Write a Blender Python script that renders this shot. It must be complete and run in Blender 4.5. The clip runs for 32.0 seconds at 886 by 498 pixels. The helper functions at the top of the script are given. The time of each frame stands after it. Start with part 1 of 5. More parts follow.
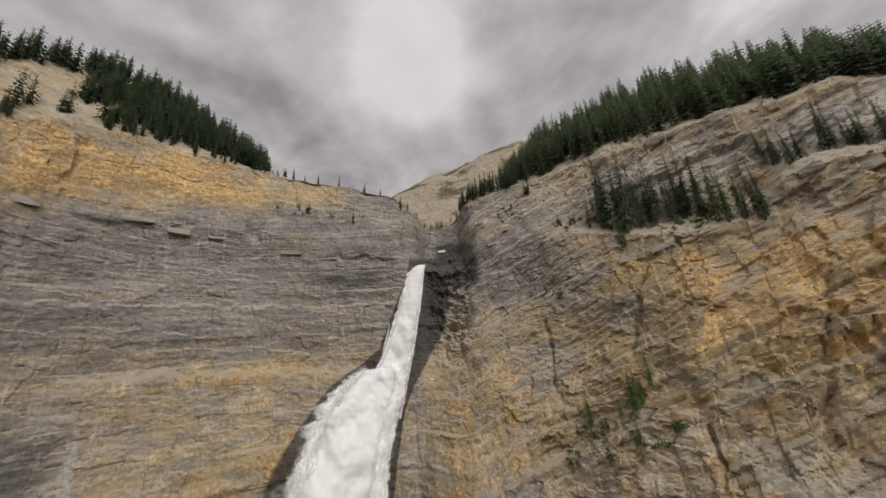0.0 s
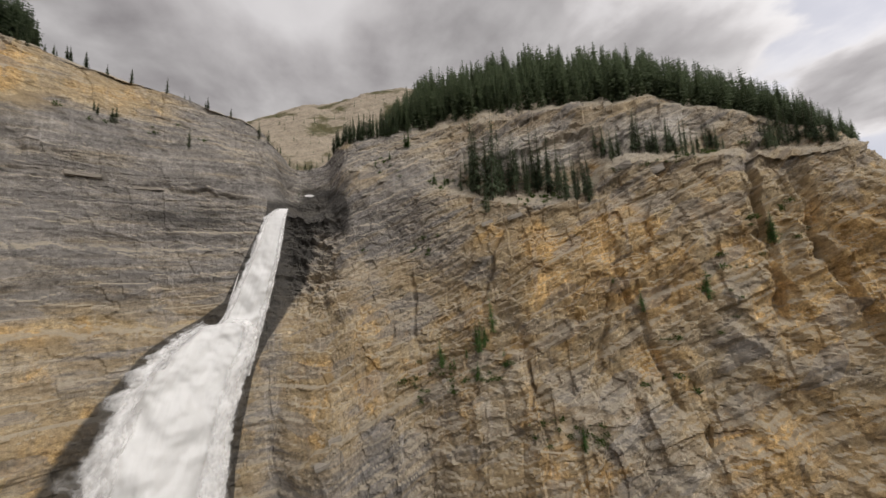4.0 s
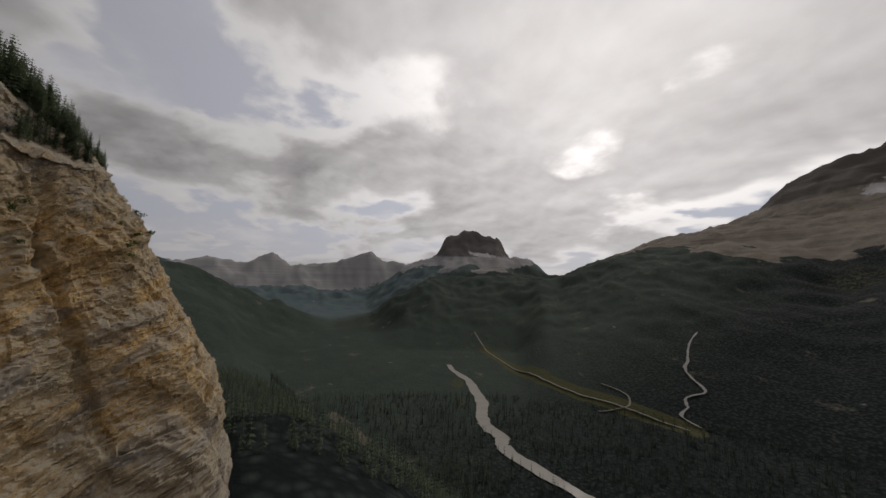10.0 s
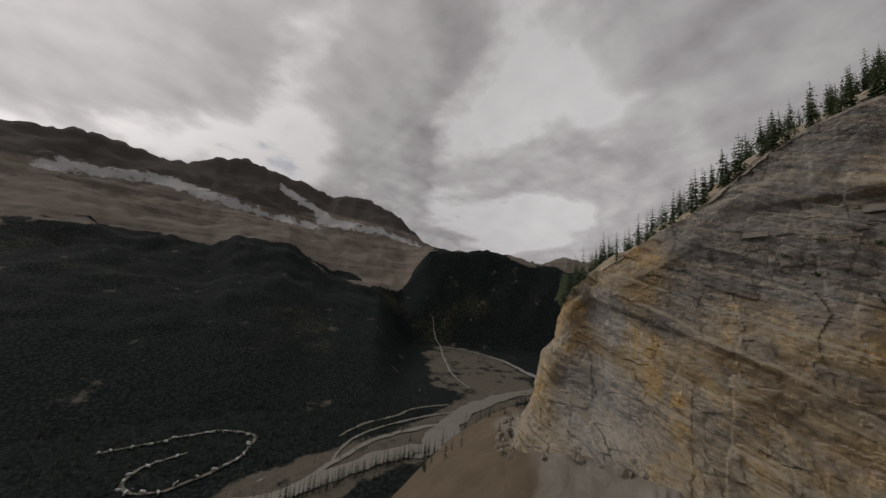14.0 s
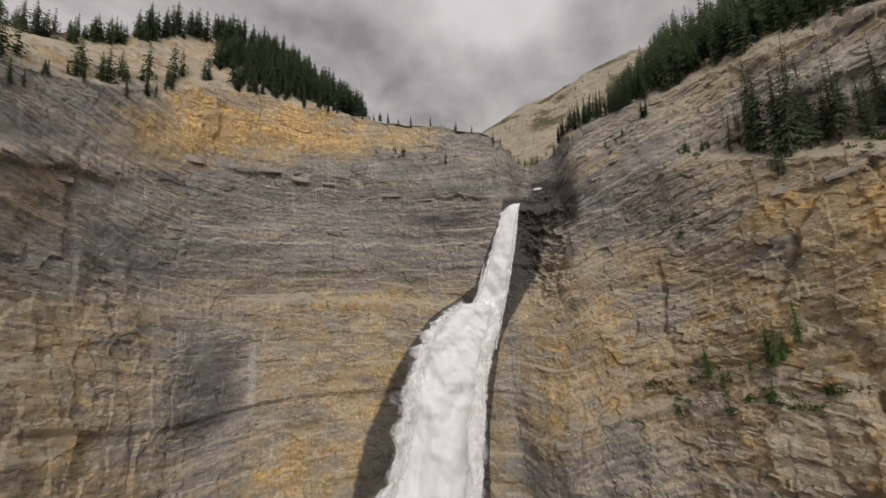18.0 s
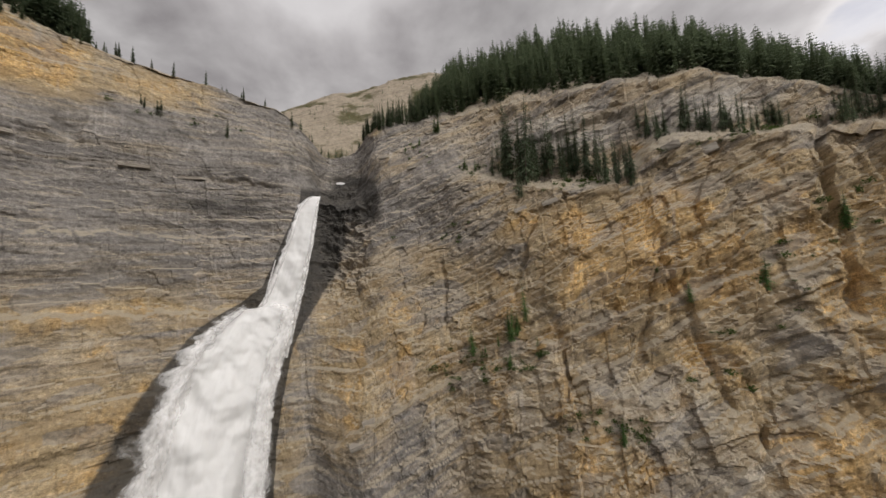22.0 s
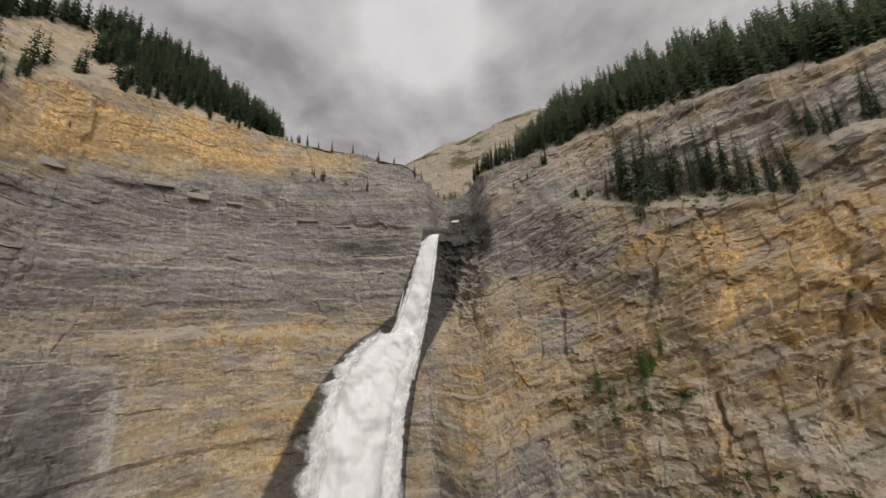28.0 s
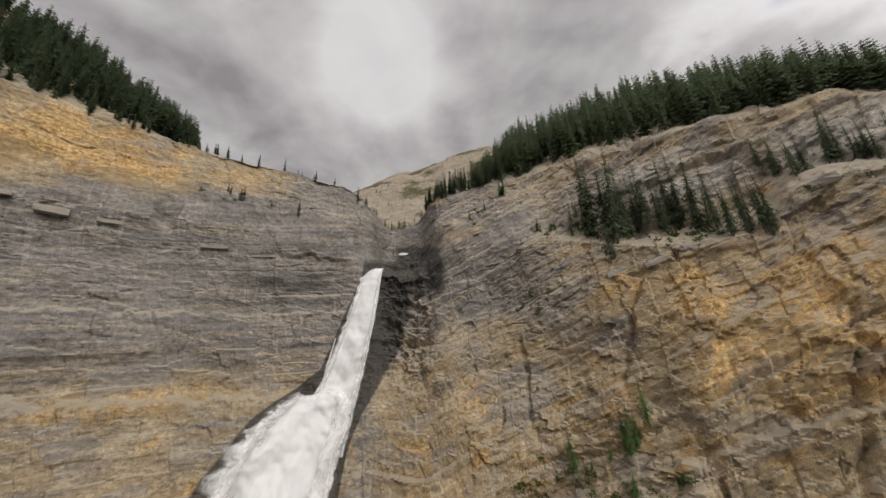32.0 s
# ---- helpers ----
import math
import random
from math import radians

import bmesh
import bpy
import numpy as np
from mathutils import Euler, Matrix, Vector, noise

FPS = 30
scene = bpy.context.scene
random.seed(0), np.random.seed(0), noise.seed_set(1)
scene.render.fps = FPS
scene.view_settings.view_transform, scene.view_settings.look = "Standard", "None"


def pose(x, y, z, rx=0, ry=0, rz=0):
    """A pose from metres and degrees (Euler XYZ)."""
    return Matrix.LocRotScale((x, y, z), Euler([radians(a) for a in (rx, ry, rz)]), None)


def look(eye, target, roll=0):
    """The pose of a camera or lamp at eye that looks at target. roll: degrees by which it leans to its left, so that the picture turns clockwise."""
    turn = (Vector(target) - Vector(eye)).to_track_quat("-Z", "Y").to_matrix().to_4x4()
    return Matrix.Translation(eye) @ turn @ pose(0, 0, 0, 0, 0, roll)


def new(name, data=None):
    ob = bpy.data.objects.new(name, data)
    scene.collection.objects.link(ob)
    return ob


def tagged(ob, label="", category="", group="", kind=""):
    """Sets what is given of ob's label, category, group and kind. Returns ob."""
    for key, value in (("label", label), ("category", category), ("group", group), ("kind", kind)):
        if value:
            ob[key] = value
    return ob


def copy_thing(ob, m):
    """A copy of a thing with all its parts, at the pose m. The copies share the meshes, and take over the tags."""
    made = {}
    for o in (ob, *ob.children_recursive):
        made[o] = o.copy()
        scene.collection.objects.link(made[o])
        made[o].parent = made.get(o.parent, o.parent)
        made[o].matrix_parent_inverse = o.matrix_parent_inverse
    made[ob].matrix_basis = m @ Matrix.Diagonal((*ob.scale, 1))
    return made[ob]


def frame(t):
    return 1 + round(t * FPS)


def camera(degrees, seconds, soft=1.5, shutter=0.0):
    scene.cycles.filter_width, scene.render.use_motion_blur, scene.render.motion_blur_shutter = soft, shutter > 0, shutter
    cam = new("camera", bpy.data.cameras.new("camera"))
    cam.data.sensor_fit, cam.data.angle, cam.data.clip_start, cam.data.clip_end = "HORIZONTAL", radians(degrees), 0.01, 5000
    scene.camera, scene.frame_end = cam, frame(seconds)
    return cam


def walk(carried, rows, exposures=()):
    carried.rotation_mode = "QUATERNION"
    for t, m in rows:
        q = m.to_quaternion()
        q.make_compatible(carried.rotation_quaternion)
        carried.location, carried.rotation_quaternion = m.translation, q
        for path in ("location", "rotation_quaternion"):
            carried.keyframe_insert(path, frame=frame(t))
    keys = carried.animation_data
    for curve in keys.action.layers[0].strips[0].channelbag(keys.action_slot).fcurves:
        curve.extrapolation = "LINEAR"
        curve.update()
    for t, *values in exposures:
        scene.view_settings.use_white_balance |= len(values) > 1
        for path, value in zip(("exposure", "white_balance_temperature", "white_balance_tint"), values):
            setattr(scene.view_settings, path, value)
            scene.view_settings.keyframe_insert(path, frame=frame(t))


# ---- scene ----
cam = camera(107.38, 32.0, soft=1.5)


def aim(x, y, z, yaw, pitch, roll):
    """The camera at a place, turned to a heading, tilted up and rolled."""
    return pose(x, y, z) @ pose(0, 0, 0, 0, 0, yaw) @ pose(0, 0, 0, 90 + pitch) @ pose(0, 0, 0, 0, 0, roll)


PATH = []
# seconds, then x, y, z, yaw, pitch, roll
PATH.append((0, 0.43, -0.14, -0.56, 0.00, 16.49, -4.50))
PATH.append((0.5, 0.16, 0.35, 0.69, -1.30, 15.53, -3.92))
PATH.append((1, 0.04, 0.85, 1.77, -3.24, 14.48, -3.78))
PATH.append((1.5, 0.09, 1.18, 2.40, -5.77, 12.42, -3.88))
PATH.append((2, 0.25, 1.22, 2.48, -8.11, 10.46, -3.68))
PATH.append((2.5, 0.47, 1.19, 2.16, -10.39, 9.11, -3.56))
PATH.append((3, 0.73, 1.49, 1.74, -13.26, 8.09, -3.64))
PATH.append((3.5, 0.97, 1.93, 1.41, -17.57, 7.03, -3.73))
PATH.append((5.5, 2.03, 2.99, 0.48, -33.63, 4.39, -3.87))
PATH.append((6, 2.43, 2.81, 0.26, -39.03, 4.58, -3.66))
PATH.append((6.5, 2.70, 2.38, 0.05, -46.88, 5.04, -3.26))
PATH.append((7, 2.32, 1.94, -0.12, -55.86, 5.46, -2.81))
PATH.append((7.5, 0.92, 1.52, -0.40, -65.44, 5.86, -2.35))
PATH.append((8, -0.67, 1.52, -0.59, -75.41, 6.01, -2.05))
PATH.append((8.5, -1.61, 1.77, -0.81, -85.17, 5.93, -1.49))
PATH.append((9, -1.42, 1.71, -0.99, -96.01, 5.83, -0.74))
PATH.append((9.5, -0.78, 1.65, -1.03, -108.35, 5.70, 0.25))
PATH.append((10, -0.34, 1.80, -0.90, -121.88, 5.88, 0.91))
PATH.append((10.5, 0.15, 1.72, -1.11, -135.37, 6.01, 1.67))
PATH.append((11, 0.75, 1.39, -1.45, -148.59, 6.34, 2.19))
PATH.append((11.5, 1.43, 0.85, -1.77, -161.57, 6.60, 2.64))
PATH.append((12, 2.13, 0.22, -1.99, -174.44, 6.99, 3.27))
PATH.append((12.5, 2.78, -0.26, -2.14, -187.66, 7.31, 4.11))
PATH.append((13, 3.31, -0.50, -2.33, -200.98, 7.68, 4.66))
PATH.append((13.5, 3.60, -0.39, -2.63, -214.26, 7.81, 4.98))
PATH.append((15.5, 3.65, -1.38, -2.39, -270.47, 9.05, 2.07))
PATH.append((16, 2.04, -1.37, -2.05, -285.38, 8.74, 0.87))
PATH.append((16.5, -0.11, -0.92, -1.46, -300.49, 8.52, -0.25))
PATH.append((17, -1.46, -0.37, -0.89, -315.59, 8.07, -0.89))
PATH.append((17.5, -1.88, -0.01, -0.52, -330.31, 7.51, -1.41))
PATH.append((18, -1.80, 0.07, -0.39, -343.62, 6.80, -1.84))
PATH.append((18.5, -1.62, 0.44, -0.42, -352.34, 6.24, -2.12))
PATH.append((19, -1.37, 0.88, -0.34, -355.48, 5.84, -2.10))
PATH.append((19.5, -1.16, 1.66, -0.04, -357.90, 5.46, -2.07))
PATH.append((20, -0.98, 2.79, 0.41, -360.22, 5.06, -2.12))
PATH.append((20.5, -0.73, 3.91, 0.80, -362.85, 4.80, -2.21))
PATH.append((21, -0.30, 4.38, 1.01, -367.62, 4.64, -2.49))
PATH.append((21.5, 0.12, 4.44, 1.00, -372.94, 4.68, -2.76))
PATH.append((22, 0.16, 4.57, 1.06, -377.01, 4.36, -3.32))
PATH.append((22.5, 0.04, 4.36, 0.98, -378.82, 3.88, -3.47))
PATH.append((23, -0.20, 3.86, 0.74, -379.85, 3.39, -3.44))
PATH.append((23.5, -0.51, 3.02, 0.29, -380.22, 3.11, -3.49))
PATH.append((24, -0.81, 1.78, -0.30, -379.99, 3.13, -3.52))
PATH.append((24.5, -1.02, 0.59, -0.84, -379.14, 3.38, -3.55))
PATH.append((26.5, -1.75, -1.50, -1.90, -367.78, 6.34, -3.11))
PATH.append((27, -1.89, -1.51, -1.87, -362.89, 8.23, -2.85))
PATH.append((27.5, -2.00, -1.18, -1.70, -359.68, 10.06, -2.78))
PATH.append((28, -2.06, -0.62, -1.50, -358.12, 11.63, -2.89))
PATH.append((28.5, -2.07, 0.07, -1.32, -357.62, 13.02, -3.17))
PATH.append((29, -2.05, 1.01, -1.08, -358.17, 14.22, -3.44))
PATH.append((29.5, -1.98, 2.44, -0.69, -359.61, 15.15, -3.80))
PATH.append((30, -1.85, 4.60, -0.07, -361.77, 15.97, -4.26))
PATH.append((30.5, -1.57, 7.52, 0.80, -363.81, 16.40, -4.45))
PATH.append((31, -1.11, 11.02, 1.88, -365.55, 16.59, -4.41))
PATH.append((31.5, -0.58, 15.05, 3.18, -366.86, 16.80, -4.24))
PATH.append((32, -0.02, 19.36, 4.52, -367.19, 16.86, -3.68))
walk(cam, [(row[0], aim(*row[1:])) for row in PATH],
     exposures=[(0, -0.02), (5, 0.0), (6, -0.04), (7.5, -0.36), (9, -0.98), (10, -1.02), (11, -0.98), (12, -0.98), (13.5, -1.08), (15.5, -0.74), (16.5, -0.33), (17.5, -0.12), (19, -0.02), (24.5, -0.03), (28, -0.01), (32, -0.0)])

# ---- light ----
SUN_A, SUN_E = radians(155), radians(40)
sun_dir = Vector((math.sin(SUN_A) * math.cos(SUN_E), math.cos(SUN_A) * math.cos(SUN_E), math.sin(SUN_E)))
scene.view_settings.exposure = 0.0

world = bpy.data.worlds.new("sky")
scene.world = world
world.use_nodes = True


class Graph:
    """Short hand for building node trees."""

    def __init__(self, tree):
        self.tree = tree
        tree.nodes.clear()

    def node(self, kind, **props):
        n = self.tree.nodes.new(kind)
        for key, value in props.items():
            setattr(n, key, value)
        return n

    def put(self, value, socket):
        if hasattr(value, "is_output"):
            self.tree.links.new(value, socket)
        elif value is not None:
            socket.default_value = value

    def math(self, op, a, b=None, c=None, clamp=False):
        n = self.node("ShaderNodeMath", operation=op, use_clamp=clamp)
        for i, v in enumerate((a, b, c)):
            self.put(v, n.inputs[i])
        return n.outputs[0]

    def vec(self, op, a, b=None, scale=None):
        n = self.node("ShaderNodeVectorMath", operation=op)
        self.put(a, n.inputs[0])
        self.put(b, n.inputs[1])
        if scale is not None:
            self.put(scale, n.inputs["Scale"])
        return n.outputs["Value"] if op in ("DOT_PRODUCT", "LENGTH") else n.outputs[0]

    def xyz(self, x, y, z):
        n = self.node("ShaderNodeCombineXYZ")
        for i, v in enumerate((x, y, z)):
            self.put(v, n.inputs[i])
        return n.outputs[0]

    def split(self, v):
        n = self.node("ShaderNodeSeparateXYZ")
        self.put(v, n.inputs[0])
        return n.outputs

    def noise(self, vector, scale, detail=4.0, rough=0.55, warp=0.0, lac=2.0):
        n = self.node("ShaderNodeTexNoise")
        self.put(vector, n.inputs["Vector"])
        for key, v in (("Scale", scale), ("Detail", detail), ("Roughness", rough), ("Distortion", warp), ("Lacunarity", lac)):
            n.inputs[key].default_value = v
        return n.outputs["Fac"]

    def cells(self, vector, scale, feature="F1", out="Distance"):
        n = self.node("ShaderNodeTexVoronoi", feature=feature)
        self.put(vector, n.inputs["Vector"])
        n.inputs["Scale"].default_value = scale
        return n.outputs[out]

    def ramp(self, fac, *stops):
        n = self.node("ShaderNodeValToRGB")
        el = n.color_ramp.elements
        while len(el) < len(stops):
            el.new(0.5)
        for e, (at, col) in zip(el, stops):
            e.position = at
            e.color = (*col, 1) if hasattr(col, "__len__") else (col, col, col, 1)
        self.put(fac, n.inputs[0])
        return n.outputs[0]

    def span(self, v, lo, hi, to_lo=0.0, to_hi=1.0):
        n = self.node("ShaderNodeMapRange", interpolation_type="SMOOTHSTEP")
        for i, q in enumerate((v, lo, hi, to_lo, to_hi)):
            self.put(q, n.inputs[i])
        return n.outputs[0]

    def mix(self, fac, a, b, mode="MIX"):
        n = self.node("ShaderNodeMix", data_type="RGBA", blend_type=mode)
        self.put(fac, n.inputs["Factor"])
        for v, key in ((a, "A"), (b, "B")):
            s = [q for q in n.inputs if q.name == key and q.type == "RGBA"][0]
            self.put((*v, 1) if isinstance(v, tuple) and len(v) == 3 else v, s)
        return [q for q in n.outputs if q.type == "RGBA"][0]


g = Graph(world.node_tree)
ray = g.node("ShaderNodeTexCoord").outputs["Generated"]
rx, ry, rz = g.split(ray)
low = g.math("ADD", g.math("MAXIMUM", rz, 0.0), 0.24)
flat = g.xyz(g.math("DIVIDE", rx, low), g.math("DIVIDE", ry, low), 0.0)
warp_n = g.node("ShaderNodeTexNoise")
g.put(flat, warp_n.inputs["Vector"])
warp_n.inputs["Scale"].default_value = 0.9
wob = g.vec("ADD", flat, g.vec("SCALE", warp_n.outputs["Color"], scale=0.3))
sun_flat = (math.sin(SUN_A) * 0.08, math.cos(SUN_A) * 0.08, 0.0)
big = g.noise(wob, 0.75, 3.0, 0.5)
puff = g.noise(wob, 1.7, 12.0, 0.5)
puff_lit = g.noise(g.vec("ADD", wob, sun_flat), 1.7, 9.0, 0.5)
wisp = g.noise(g.vec("ADD", wob, (7.3, 2.1, 0.0)), 1.3, 7.0, 0.55)
toward_sun = g.math("MAXIMUM", g.vec("DOT_PRODUCT", ray, tuple(sun_dir)), 0.0)
glow = g.math("POWER", toward_sun, 5.0)
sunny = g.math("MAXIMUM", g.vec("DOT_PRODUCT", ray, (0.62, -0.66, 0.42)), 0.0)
east = g.math("MAXIMUM", g.vec("DOT_PRODUCT", ray, (0.93, -0.1, 0.40)), 0.0)
clear = g.math("MULTIPLY", g.math("POWER", east, 5.0), 0.07)
north = g.math("MAXIMUM", g.vec("DOT_PRODUCT", ray, (-0.45, 0.78, 0.43)), 0.0)
dense = g.math("SUBTRACT", g.math("ADD", g.math("MULTIPLY", big, 0.45), g.math("MULTIPLY", puff, 0.68)), clear)
dense = g.math("ADD", dense, g.math("MULTIPLY", north, 0.15))
southwest = g.math("POWER", g.math("MAXIMUM", g.vec("DOT_PRODUCT", ray, (-0.50, -0.70, 0.51)), 0.0), 6.0)
dense = g.math("ADD", dense, g.math("MULTIPLY", southwest, 0.07))
west = g.math("MAXIMUM", g.vec("DOT_PRODUCT", ray, (-0.93, -0.25, 0.27)), 0.0)
cloud = g.span(g.math("ADD", dense, g.math("MULTIPLY", west, 0.07)), 0.462, 0.505)
lit = g.math("ADD", 0.5, g.math("MULTIPLY", g.math("SUBTRACT", puff, puff_lit), 4.5), clamp=True)
thin_spot = g.math("POWER", g.math("MAXIMUM", g.vec("DOT_PRODUCT", ray, (-0.05, 0.69, 0.72)), 0.0), 40.0)
thick = g.span(g.math("ADD", dense, g.math("MULTIPLY", g.math("SUBTRACT", wisp, 0.5), 0.25)), 0.495, 0.60)
thick = g.math("SUBTRACT", thick, g.math("MULTIPLY", thin_spot, g.math("MULTIPLY", puff, 3.0)), clamp=True)
open_west = g.math("POWER", g.math("MAXIMUM", g.vec("DOT_PRODUCT", ray, (-0.90, -0.30, 0.30)), 0.0), 5.0)
thick = g.math("SUBTRACT", thick, g.math("MULTIPLY", open_west, g.math("MULTIPLY", puff, 0.7)), clamp=True)
cloud_col = g.ramp(thick, (0.0, (0.92, 0.905, 0.905)), (0.3, (0.68, 0.66, 0.66)), (0.65, (0.45, 0.43, 0.435)), (1.0, (0.35, 0.335, 0.34)))
cloud_col = g.mix(g.math("MULTIPLY", lit, 0.5), g.mix(1.0, cloud_col, (0.82, 0.81, 0.81), "MULTIPLY"), (1.0, 0.98, 0.965))
gap = g.math("MULTIPLY", glow, g.math("SUBTRACT", 1.0, g.math("MULTIPLY", thick, 0.6)))
cloud_col = g.mix(g.math("MULTIPLY", gap, 1.0, clamp=True), cloud_col, (1.9, 1.83, 1.76))
sky = g.node("ShaderNodeTexSky", sky_type="NISHITA", sun_disc=False, sun_elevation=SUN_E, sun_rotation=SUN_A, altitude=1900.0)
clear_col = g.mix(g.span(wisp, 0.42, 0.62, 0.82, 0.97), g.vec("SCALE", sky.outputs[0], scale=0.10), g.mix(g.span(wisp, 0.5, 0.68), (0.70, 0.70, 0.75), (0.88, 0.87, 0.88)))
veil = g.mix(g.span(rz, 0.0, 0.25, 0.55, 0.0), g.mix(cloud, clear_col, cloud_col), (0.62, 0.60, 0.61))
bg = g.node("ShaderNodeBackground")
g.put(g.vec("SCALE", g.mix(1.0, veil, (0.95, 0.94, 0.95), "MULTIPLY"), scale=g.math("ADD", 0.88, g.math("ADD", g.math("MULTIPLY", g.math("POWER", sunny, 2.0), 0.8), g.math("MULTIPLY", g.math("POWER", west, 3.0), 0.65)))), bg.inputs["Color"])
bg.inputs["Strength"].default_value = 1.0
g.put(bg.outputs[0], g.node("ShaderNodeOutputWorld").inputs[0])

lamp = bpy.data.lights.new("sun", "SUN")
lamp.energy, lamp.angle, lamp.color = 1.35, radians(20), (1.0, 0.95, 0.87)
new("sun", lamp).matrix_world = look(sun_dir * 100, (0, 0, 0))

# ---- materials ----
def material(name):
    m = bpy.data.materials.new(name)
    m.use_nodes = True
    return m, Graph(m.node_tree)


def finish(g, colour, rough=0.85, bump=None, strength=0.4, distance=0.2, normal=None, spec=0.3):
    b = g.node("ShaderNodeBsdfPrincipled")
    g.put((*colour, 1) if isinstance(colour, tuple) else colour, b.inputs["Base Color"])
    g.put(rough, b.inputs["Roughness"])
    b.inputs["Specular IOR Level"].default_value = spec
    if bump is not None:
        n = g.node("ShaderNodeBump")
        n.inputs["Strength"].default_value, n.inputs["Distance"].default_value = strength, distance
        g.put(bump, n.inputs["Height"])
        g.put(n.outputs[0], b.inputs["Normal"])
    g.put(b.outputs[0], g.node("ShaderNodeOutputMaterial").inputs[0])
    return b


def attr(g, name, out="Fac"):
    return g.node("ShaderNodeAttribute", attribute_name=name).outputs[out]


def rock_material():
    """Limestone: grey beds, ochre and rusty faces, pale scars and lit stretches, black wet streaks, small shadows drawn
    in as nicks; 'bed' holds the distance along the wall and the bedding height.
    """
    m, g = material("cliff_limestone")
    place = g.node("ShaderNodeTexCoord").outputs["Object"]
    along, level, _ = g.split(attr(g, "bed", "Vector"))
    ochre, wet, pale = g.split(attr(g, "tone", "Vector"))
    n_big = g.noise(place, 0.035, 5, 0.55)
    n_mid = g.noise(g.xyz(g.math("MULTIPLY", along, 0.06), g.math("MULTIPLY", level, 0.26), g.math("MULTIPLY", n_big, 2.0)), 1.0, 10, 0.66, 0.25)
    n_fine = g.noise(place, 0.9, 10, 0.68)
    n_grit = g.noise(place, 4.0, 6, 0.7)
    beds = g.noise(g.xyz(g.math("MULTIPLY", along, 0.022), g.math("MULTIPLY", level, 0.55), 3.0), 1.0, 3.5, 0.55)
    thin = g.noise(g.xyz(g.math("MULTIPLY", along, 0.06), g.math("MULTIPLY", level, 1.7), 9.0), 1.0, 3, 0.55)
    runs = g.noise(g.xyz(g.math("MULTIPLY", along, 0.42), g.math("MULTIPLY", level, 0.03), 5.0), 1.0, 6, 0.6, 0.4)
    grey = g.ramp(beds, (0.28, (0.17, 0.158, 0.148)), (0.45, (0.235, 0.218, 0.203)), (0.6, (0.29, 0.265, 0.236)), (0.75, (0.25, 0.22, 0.182)))
    warm = g.ramp(n_mid, (0.22, (0.18, 0.142, 0.102)), (0.38, (0.33, 0.252, 0.155)), (0.52, (0.41, 0.318, 0.192)), (0.66, (0.475, 0.39, 0.272)), (0.8, (0.36, 0.315, 0.25)))
    rust = g.ramp(n_fine, (0.3, (0.34, 0.195, 0.075)), (0.5, (0.54, 0.345, 0.14)), (0.7, (0.60, 0.43, 0.2)))
    mask = g.math("ADD", ochre, g.math("MULTIPLY", g.math("SUBTRACT", n_mid, 0.5), 1.1))
    mask = g.math("ADD", mask, g.math("MULTIPLY", g.math("SUBTRACT", beds, 0.5), 0.8))
    colour = g.mix(g.span(mask, 0.05, 0.72), grey, warm)
    hot = g.math("ADD", g.math("MULTIPLY", ochre, 0.9), g.math("MULTIPLY", g.math("SUBTRACT", g.noise(place, 0.085, 7, 0.6, 0.6), 0.5), 2.6))
    colour = g.mix(g.span(hot, 0.48, 1.1, 0.0, 0.85), colour, rust)
    pale_and_lit = g.math("ADD", pale, g.math("MULTIPLY", g.math("SUBTRACT", n_mid, 0.5), 1.2))
    colour = g.mix(g.span(pale_and_lit, 0.35, 0.85, 0.0, 0.85), colour, g.mix(n_fine, (0.52, 0.49, 0.44), (0.36, 0.34, 0.32)))
    stain = g.math("MULTIPLY", g.span(runs, 0.52, 0.72), g.span(n_big, 0.40, 0.62))
    colour = g.mix(g.math("MULTIPLY", stain, 0.5), colour, (0.16, 0.15, 0.145))
    bleach = g.math("MULTIPLY", g.span(runs, 0.46, 0.30), g.span(n_big, 0.56, 0.42))
    colour = g.mix(g.math("MULTIPLY", bleach, 0.45), colour, (0.50, 0.47, 0.44))
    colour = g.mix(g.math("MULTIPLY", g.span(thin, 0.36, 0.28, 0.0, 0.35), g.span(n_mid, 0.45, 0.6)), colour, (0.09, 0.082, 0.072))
    # small ledge shadows coloured into the rock as dark nicks along the beds
    shaded_nicks = g.noise(g.xyz(g.math("MULTIPLY", along, 0.55), g.math("MULTIPLY", level, 1.5), g.math("MULTIPLY", n_mid, 3.0)), 1.0, 7, 0.72)
    colour = g.mix(1.0, colour, g.ramp(shaded_nicks, (0.32, 0.42), (0.42, 0.92), (0.6, 1.06), (0.72, 1.34)), "MULTIPLY")
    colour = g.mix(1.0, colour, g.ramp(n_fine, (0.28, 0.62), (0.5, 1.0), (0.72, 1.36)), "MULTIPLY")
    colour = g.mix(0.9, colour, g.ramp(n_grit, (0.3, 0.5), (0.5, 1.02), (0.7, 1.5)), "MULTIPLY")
    lay = g.vec("ADD", g.xyz(g.math("MULTIPLY", along, 0.26), g.math("MULTIPLY", level, 0.55), 0.0), g.vec("SCALE", g.xyz(n_mid, n_fine, 0.0), scale=0.35))
    block_a, _, _ = g.split(g.cells(lay, 1.0, "F1", "Color"))
    block_c, tint_c, _ = g.split(g.cells(lay, 0.38, "F1", "Color"))
    block_b, _, _ = g.split(g.cells(lay, 3.1, "F1", "Color"))
    chips = g.math("ADD", g.math("MULTIPLY", block_a, 0.5), g.math("MULTIPLY", block_b, 0.5))
